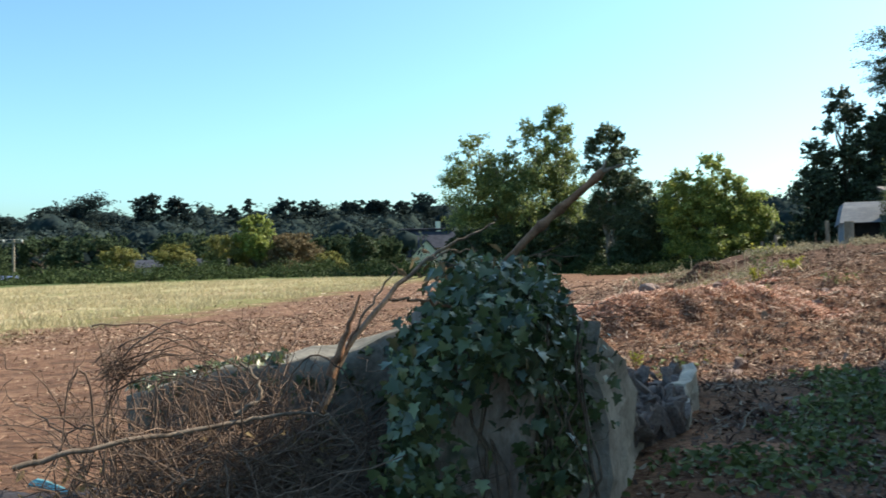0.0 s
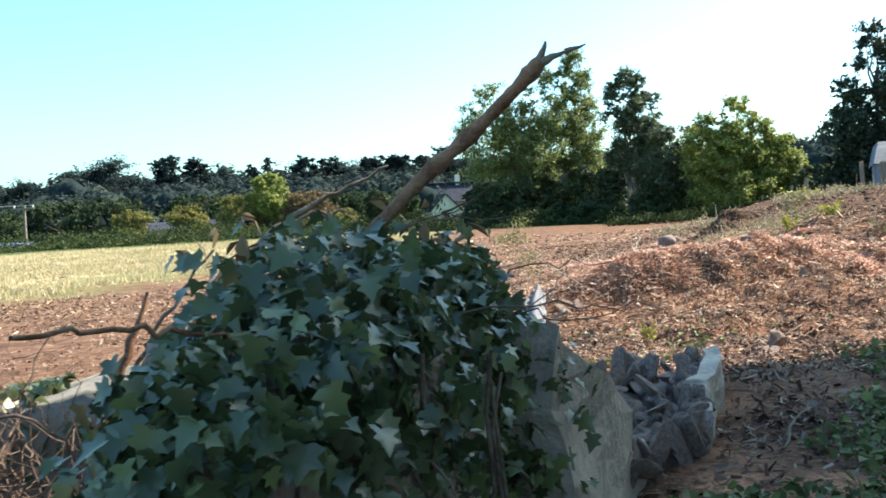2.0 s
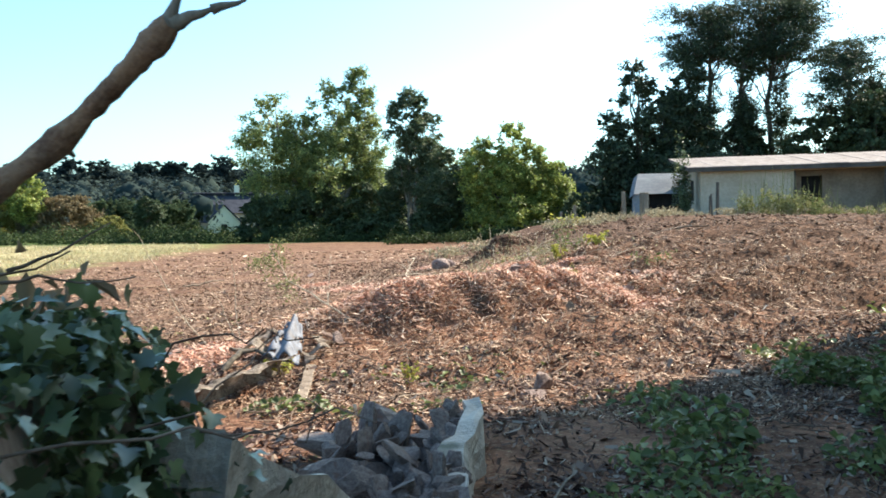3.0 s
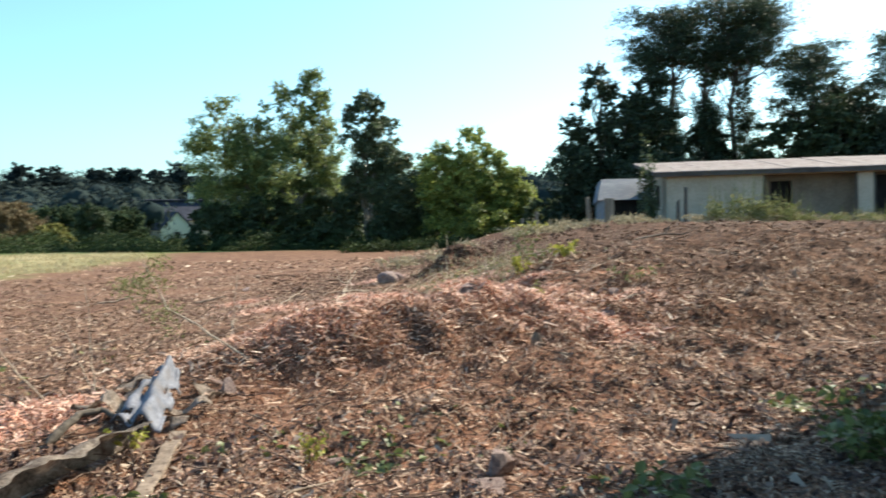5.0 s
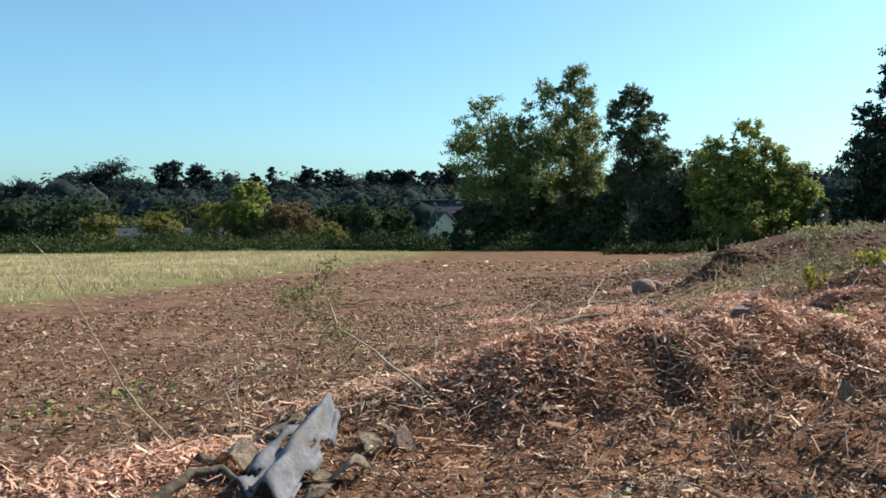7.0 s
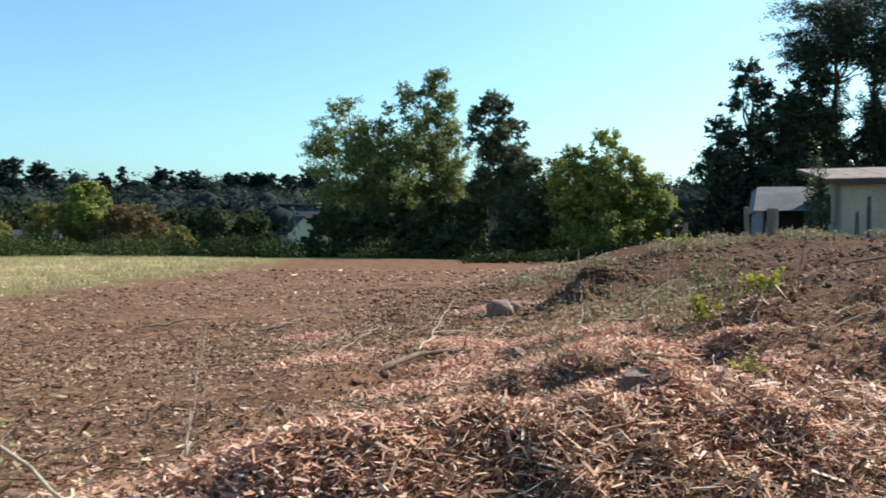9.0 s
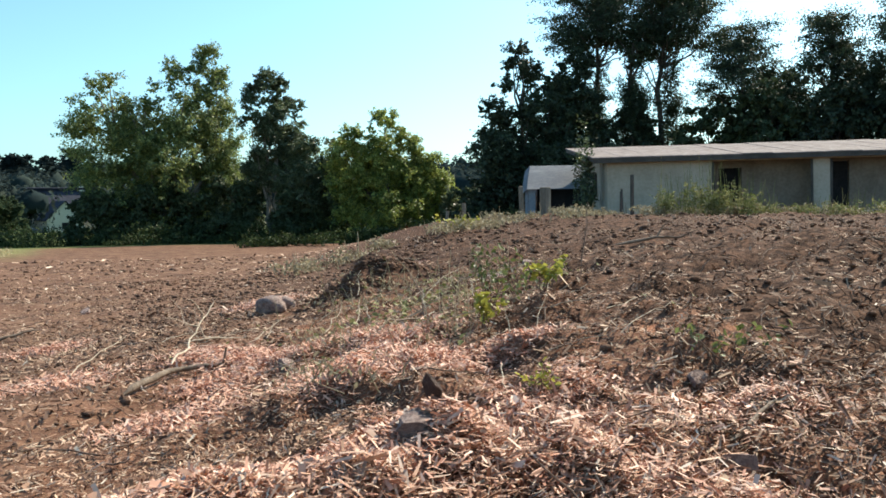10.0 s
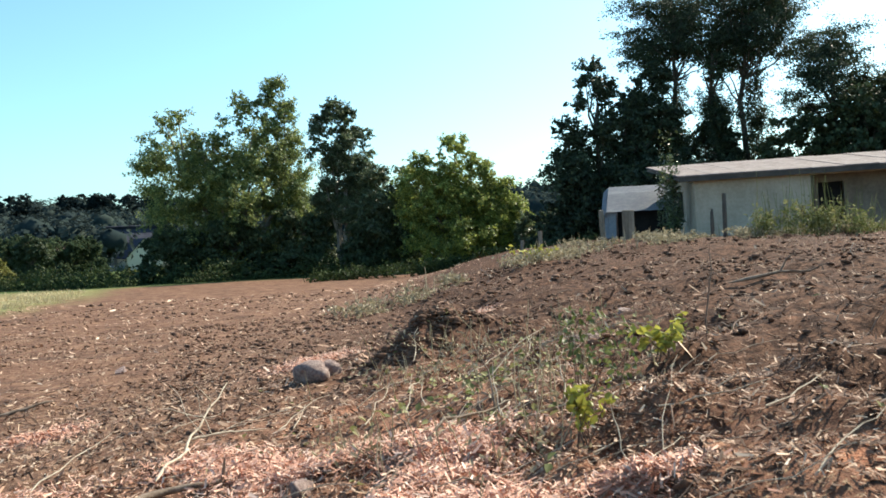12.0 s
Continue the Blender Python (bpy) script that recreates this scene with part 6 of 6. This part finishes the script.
def flagstone():
    x, y = 4.18, 9.28
    ob = empty("broken_block", x, y, gz(x, y), 30)
    part("block", rock_mesh("block", 741, M_STONE), ob).matrix_basis = Matrix.LocRotScale((0.1, 0.02, 0.055), Euler((0.3, 0.5, 0.2)), (0.17, 0.13, 0.11))
    part("flake", rock_mesh("flake", 742, M_STONE), ob).matrix_basis = Matrix.LocRotScale((-0.16, -0.05, 0.01), Euler((0.15, -0.2, 0.2)), (0.20, 0.14, 0.05))
    tagged(ob, "broken pale concrete block lying on the ground", "concrete block")


flagstone()


def tin_sheet():
    """A torn curled sheet, half a pipe that is open toward the walk, with a folded grey flap at its far end."""
    ob = empty("metal_sheet", 2.0, 10.4, 0)
    bm = bmesh.new()
    n, m = 44, 22
    P = {}
    for i in range(n):
        u = i / (n - 1)
        cx, cy = 1.40 + 0.98 * u ** 1.25, 9.15 + 1.75 * u - 0.25 * u * u
        r = 0.16 - 0.03 * u + 0.03 * noise.noise(Vector((u * 5, 1, 0)))
        end = 1.35 + 0.6 * noise.noise(Vector((u * 7, 4, 0))) + 0.25 * noise.noise(Vector((u * 19, 2, 0)))
        for j in range(m):
            a = 3.5 + (end - 3.5) * j / (m - 1)
            k = r * (1 + 0.20 * noise.noise(Vector((u * 9, a * 1.2, 0))) + 0.07 * noise.noise(Vector((u * 30, a * 3, 5))))
            x, y = cx + 0.86 * k * math.cos(a) * 1.15, cy - 0.5 * k * math.cos(a) * 1.15
            P[i, j] = bm.verts.new((x - 2.0, y - 10.4, gz(cx, cy) + 0.09 + k * math.sin(a)))
    for i in range(n - 1):
        for j in range(m - 1):
            bm.faces.new((P[i, j], P[i + 1, j], P[i + 1, j + 1], P[i, j + 1]))
    bmesh.ops.solidify(bm, geom=bm.faces[:], thickness=0.012)
    part("sheet", bm_mesh("sheet", bm, M_RUST, True), ob, "pale brown rotten curled sheet")
    # folded flap beyond its end
    bm = bmesh.new()
    Q = {}
    for i in range(26):
        for j in range(24):
            u, t = i / 25, j / 23
            bx, by = 2.15 + 0.32 * t, 11.22 - 0.22 * t
            tx, ty = 2.56 + 0.14 * t, 12.15 - 0.1 * t
            x, y = bx + (tx - bx) * u, by + (ty - by) * u
            fold = 0.035 * math.sin(t * 13 + u * 2.5 + 2 * noise.noise(Vector((u * 3, t, 1)))) + 0.055 * noise.noise(Vector((t * 3.5, u * 4.5, 6)))
            z = gz(x, y) + 0.06 + (0.17 * u ** 0.9 + 0.06) * math.sin(math.pi * min(1.0, 0.18 + 0.82 * t)) ** 0.7 + fold
            Q[i, j] = bm.verts.new((x - 2.0, y - 10.4, max(z, gz(x, y) - 0.02)))
    for i in range(25):
        for j in range(23):
            if noise.noise(Vector((i * 0.22, j * 0.3, 9.0))) > -0.33 or 6 < j < 16:
                bm.faces.new((Q[i, j], Q[i + 1, j], Q[i + 1, j + 1], Q[i, j + 1]))
    bmesh.ops.delete(bm, geom=[v for v in bm.verts if not v.link_faces], context="VERTS")
    bmesh.ops.solidify(bm, geom=bm.faces[:], thickness=0.008)
    part("flared_end", bm_mesh("flared_end", bm, M_TIN, True), ob, "bluish-grey folded end flap")
    for k, (x, y, s) in enumerate([(2.72, 11.5, 0.16), (2.62, 11.2, 0.12), (2.1, 11.7, 0.2), (2.35, 12.3, 0.18), (2.9, 12.0, 0.14), (2.25, 12.0, 0.16)]):
        bm = bmesh.new()
        g = {}
        for i in range(9):
            for j in range(6):
                a, b = (i / 8 - 0.5) * s * 2, (j / 5 - 0.5) * s
                c, d = math.cos(k * 1.3), math.sin(k * 1.3)
                h = 0.5 * s + 0.45 * s * noise.noise(Vector((a * 7, b * 9, k))) + 0.25 * s * math.sin(a * 16 + k)
                g[i, j] = bm.verts.new((x + a * c - b * d - 2.0, y + a * d + b * c - 10.4, gz(x, y) + max(0.0, h)))
        for i in range(8):
            for j in range(5):
                bm.faces.new((g[i, j], g[i + 1, j], g[i + 1, j + 1], g[i, j + 1]))
        bmesh.ops.solidify(bm, geom=bm.faces[:], thickness=0.006)
        part("torn_scrap", bm_mesh("torn_scrap", bm, M_RUST, True), ob)
    tagged(ob, "torn, curled rusty sheet with a grey folded flap", "metal sheet")
    bd = new("old_board", box("old_board", M_DEADWOOD, (-0.05, -0.75, 0), (0.05, 0.75, 0.035), 0.008, 0.022, 6))
    bd.matrix_basis = pose(2.42, 10.3, gz(2.42, 10.3) + 0.02, 2, 4, -14)
    tagged(bd, "split grey board lying among ivy and leaves", "board")


tin_sheet()


def stick(label, pts, r, mat=None, seed=0, forks=0):
    rg = np.random.default_rng(760 + seed)
    base = np.array(pts[0], float)
    base[2] = gz(base[0], base[1])
    ob = empty("stick", *base)
    line = []
    for a, b in zip(pts, pts[1:]):
        seg = crooked((a[0], a[1], gz(a[0], a[1]) + a[2]), (b[0], b[1], gz(b[0], b[1]) + b[2]), 7, 0.05, rg)
        line.append(seg if not line else seg[1:])
    line = np.concatenate(line) - base
    rad = np.linspace(r, r * 0.4, len(line))
    rad[0], rad[-1] = r * 0.25, r * 0.05
    V, F = tube_geo(line, rad, 7)
    part("stem", smooth(fast_mesh("stem", V, F, mat or M_DEADWOOD)), ob)
    for k in range(forks):
        i = rg.integers(1, len(line) - 1)
        e = line[i] + rg.normal(0, 0.22, 3) + np.array([0, 0, 0.15])
        V, F = tube_geo(crooked(line[i], e, 5, 0.1, rg), np.linspace(r * 0.5, r * 0.15, 5), 5)
        part("fork", smooth(fast_mesh("fork", V, F, mat or M_DEADWOOD)), ob)
    tagged(ob, label, "stick")


stick("long pale stick lying on the chippings", [(6.5, 16.6, 0.05), (7.3, 17.3, 0.12), (8.0, 17.7, 0.05)], 0.016, None, 2, 2)
stick("rotten log lying on the bank", [(5.05, 17.5, 0.03), (5.6, 18.0, 0.06), (6.05, 18.0, 0.03)], 0.036, M_DEADWOOD, 3, 1)
stick("thin upright dead stalk", [(3.4, 14.2, 0), (3.42, 14.4, 0.26)], 0.011, M_PALEWOOD, 4, 2)
stick("thin bent dead stalk", [(2.05, 12.3, 0), (2.02, 12.4, 0.4), (1.98, 12.4, 0.95)], 0.006, M_PALEWOOD, 5, 2)
stick("thin bent dead stalk", [(2.02, 12.5, 0.05), (1.9, 12.5, 0.4), (1.75, 12.5, 0.66)], 0.005, M_PALEWOOD, 6, 1)
stick("curved dark bough lying by the torn sheet", [(1.75, 11.0, 0.04), (1.95, 11.3, 0.16), (2.1, 11.35, 0.17), (2.3, 11.15, 0.08)], 0.035, M_BARK, 15)
stick("pale twig lying on the litter", [(3.0, 9.4, 0.02), (3.5, 9.9, 0.06)], 0.012, None, 7)
stick("dry stick lying on the open field", [(2.0, 26.0, 0.03), (3.2, 26.6, 0.08)], 0.03, None, 8)
stick("dry stick lying on the open field", [(4.0, 25.0, 0.03), (4.8, 25.2, 0.06)], 0.03, None, 9)
stick("dry stick lying on the bank", [(13.0, 21.5, 0.05), (14.2, 21.0, 0.1)], 0.03, None, 10, 2)
stick("grey stick lying in the rubble shade", [(2.9, 6.3, 0.02), (3.4, 7.0, 0.1)], 0.012, None, 11)
stick("pale broken stick on the chippings", [(7.2, 13.0, 0.03), (7.9, 13.3, 0.05)], 0.018, None, 12)
stick("thin dead stalk on the bank", [(9.6, 17.6, 0), (9.9, 17.9, 0.8)], 0.008, M_TWIG, 13, 2)
stick("long thin leaning bramble whip", [(1.72, 12.1, 0), (1.42, 12.0, 0.45), (1.2, 11.9, 0.95), (0.98, 11.8, 1.35)], 0.007, M_PALEWOOD, 14)


def sapling():
    """The bent sapling growing out of the heap's end."""
    ob = empty("sapling", 3.25, 12.5, 0.4)
    rg = np.random.default_rng(790)
    line = np.concatenate([crooked((0.1, -0.1, -0.1), (-0.6, 0.3, 0.36), 7, 0.04, rg), crooked((-0.6, 0.3, 0.36), (-0.78, 0.5, 0.78), 7, 0.06, rg)[1:]])
    V, F = tube_geo(line, np.linspace(0.010, 0.004, len(line)), 6)
    part("stem", smooth(fast_mesh("stem", V, F, M_PALEWOOD)), ob)
    geos, C = [], []
    for k in range(14):
        i = rg.integers(5, len(line))
        e = line[i] + np.array([rg.normal(-0.10, 0.17), rg.normal(0, 0.15), rg.uniform(-0.14, 0.16)])
        geos.append(tube_geo(crooked(line[i], e, 5, 0.1, rg), np.linspace(0.005, 0.002, 5), 4))
        C.append(e)
    V, F = gather(geos)
    part("twigs", fast_mesh("twigs", V, F, M_TWIG), ob)
    P, W = clump_points(C, [(0.13, 0.13, 0.1)] * 14, [42] * 14, rg, 0.1)
    V, F = leaves_geo(P, 0.032, rg, W, 0.1, 0.2, 0.5)
    part("leaves", fast_mesh("leaves", V, F, M_WEED), ob)
    tagged(ob, "thin bent green-leaved sapling over the chippings heap", "sapling")


sapling()


def sprig(x, y, h, count, label, mat, seed, leaf=0.07, r=0.2):
    rg = np.random.default_rng(seed)
    ob = empty("sprig", x, y, gz(x, y))
    geos, C = [], []
    for k in range(7):
        e = np.array([rg.normal(0, r), rg.normal(0, r), h * rg.uniform(0.5, 1.0)])
        geos.append(tube_geo(crooked((rg.normal(0, 0.04), rg.normal(0, 0.04), -0.03), e, 6, 0.08, rg), np.linspace(0.006, 0.002, 6), 4))
        C += [e, e * 0.75]
    V, F = gather(geos)
    tagged(part("stalk", fast_mesh("stalk", V, F, M_TWIG), ob), kind="stuff")
    P, W = clump_points(C, [(r * 0.5, r * 0.5, h * 0.22)] * len(C), [count // len(C)] * len(C), rg, 0.1)
    V, F = leaves_geo(P, leaf, rg, W + np.array([0, 0, 0.6]), 0.2, 0.2, 0.6)
    part("leaves", fast_mesh("leaves", V, F, mat), ob)
    tagged(ob, label, "plant")


sprig(7.75, 16.3, 0.42, 120, "yellow-green sprouting weed on the bank", M_SPRIG, 801, 0.06, 0.10)
sprig(8.1, 16.9, 0.7, 140, "thin green weed on the bank", M_NETTLE, 802, 0.05, 0.2)
sprig(9.2, 17.6, 0.28, 90, "bright yellow flowering weed on the bank", M_SPRIG, 803, 0.08, 0.12)
sprig(7.0, 14.4, 0.18, 60, "small yellow-green weed among chippings", M_SPRIG, 804, 0.035, 0.06)
sprig(8.2, 14.1, 0.25, 60, "small green weed on the bank", M_NETTLE, 805, 0.05, 0.15)
sprig(16.5, 33.5, 0.5, 90, "small green shrub on the bank top", M_SPRIG, 806, 0.12, 0.3)
sprig(2.25, 10.7, 0.2, 80, "small green weed beside the metal sheet", M_SPRIG, 807, 0.04, 0.08)
sprig(3.35, 10.15, 0.2, 70, "small green weed among the litter", M_SPRIG, 808, 0.04, 0.06)


def low_plants(name, label, n, cx, cy, rx, ry, turn, mat, seed, leaf, h, dens=0.0):
    """A low patch of broad leaves, higher in its middle."""
    rg = np.random.default_rng(seed)
    u, v = rg.normal(0, 0.5, n), rg.normal(0, 0.5, n)
    c, s = math.cos(radians(turn)), math.sin(radians(turn))
    x, y = cx + rx * u * c - ry * v * s, cy + rx * u * s + ry * v * c
    keep = noise2(x, y, 1.6, 12) > dens
    x, y, u, v = x[keep], y[keep], u[keep], v[keep]
    z = ground_z(x, y) + h * np.exp(-u * u - v * v) * rg.uniform(0.1, 1.0, len(x))
    C = np.stack([x, y, z], 1)
    V, F = leaves_geo(C, leaf, rg, np.tile([0, -0.2, 1.0], (len(x), 1)), 0.45, 0.3, 0.7)
    tagged(new(name, fast_mesh(name, V, F, mat)), label, "plants", kind="stuff")


low_plants("nettle_patch", "patch of green nettles and bindweed in shade", 5200, 6.0, 8.2, 2.3, 1.15, 42, M_NETTLE, 820, 0.085, 0.34, 0.12)
low_plants("ground_weeds", "low green weeds in the house's shade", 2600, 4.0, 6.6, 2.4, 1.8, 40, M_NETTLE, 821, 0.055, 0.08, 0.1)
low_plants("ground_ivy", "low ivy and weeds beside the rubble", 900, 2.7, 5.6, 1.1, 0.8, 50, M_NETTLE, 822, 0.07, 0.10, -0.1)
low_plants("litter_ivy", "cut ivy leaves on the litter", 900, 2.8, 9.6, 1.6, 0.9, 20, M_NETTLE, 823, 0.07, 0.06, 0.0)
low_plants("corner_weeds", "green weeds at the foot of the house corner", 800, 9.2, 9.9, 1.4, 0.8, 60, M_NETTLE, 824, 0.09, 0.25)
low_plants("bank_growth", "green weeds and cut stems on the bank", 650, 8.4, 18.4, 2.6, 1.8, 60, M_WEED, 825, 0.07, 0.12, 0.0)
low_plants("field_growth", "low dull green regrowth on the chippings", 260, 1.2, 14.0, 2.4, 1.2, 20, M_WEED, 826, 0.06, 0.05, 0.1)


def dry_litter():
    """Longer broken twigs scattered over the bank."""
    rg = np.random.default_rng(840)
    geos = []
    P = fan_points(1500, rg, 3.0, 22.0, -20, 62)
    for x, y in P:
        a = rg.uniform(0, 2 * np.pi)
        l = rg.uniform(0.12, 0.5)
        e = (x + l * math.cos(a), y + l * math.sin(a))
        z0, z1 = gz(x, y), gz(*e)
        r = rg.uniform(0.003, 0.009)
        geos.append(tube_geo(crooked((x, y, z0 + 0.015), (e[0], e[1], z1 + rg.uniform(0.01, 0.1)), 5, 0.08, rg), np.linspace(r, r * 0.5, 5), 4))
    V, F = gather(geos)
    tagged(new("broken_twigs", fast_mesh("broken_twigs", V, F, M_TWIG)), "broken twigs strewn over the cleared earth", "twigs", kind="stuff")


dry_litter()


def cut_stems():
    """Long pale stems left lying over one another on the bank."""
    rg = np.random.default_rng(845)
    geos = []
    for k in range(70):
        x, y, a, l = rg.normal(7.6, 1.1), rg.normal(17.8, 1.7), rg.uniform(-0.5, 1.3), rg.uniform(0.35, 1.1)
        ex, ey = x + l * math.cos(a), y + l * math.sin(a)
        r = rg.uniform(0.003, 0.007)
        geos.append(tube_geo(crooked((x, y, gz(x, y) + 0.03), (ex, ey, gz(ex, ey) + rg.uniform(0.02, 0.22)), 7, 0.06, rg), np.linspace(r, r * 0.4, 7), 5))
    V, F = gather(geos)
    tagged(new("cut_stems", smooth(fast_mesh("cut_stems", V, F, M_PALEWOOD))), "pale cut stems lying loosely over the bank", "stems", kind="stuff")


cut_stems()


weeds("bank_stalks", "pale dry stalks and thin grey-green weeds on the bank",
      [(7.5, 16.5, 0.5, 0.28, 20), (8.1, 17.3, 0.6, 0.32, 22), (8.7, 18.4, 0.7, 0.32, 22), (7.0, 17.6, 0.5, 0.2, 18), (9.6, 19.4, 0.8, 0.3, 16), (6.3, 15.4, 0.5, 0.14, 12), (9.0, 20.6, 0.7, 0.25, 20), (7.9, 20.0, 0.7, 0.2, 20)],
      M_STALK, 860, 0.05, 16, 0.004)
stick("pale forked branch lying over the chippings", [(5.58, 18.37, 0.05), (5.91, 19.19, 0.15), (6.31, 19.85, 0.45)], 0.014, M_PALEWOOD, 16, 2)
stick("pale side branch lying over the chippings", [(5.91, 19.19, 0.12), (6.23, 19.32, 0.12), (6.55, 19.44, 0.08)], 0.011, M_PALEWOOD, 17, 2)
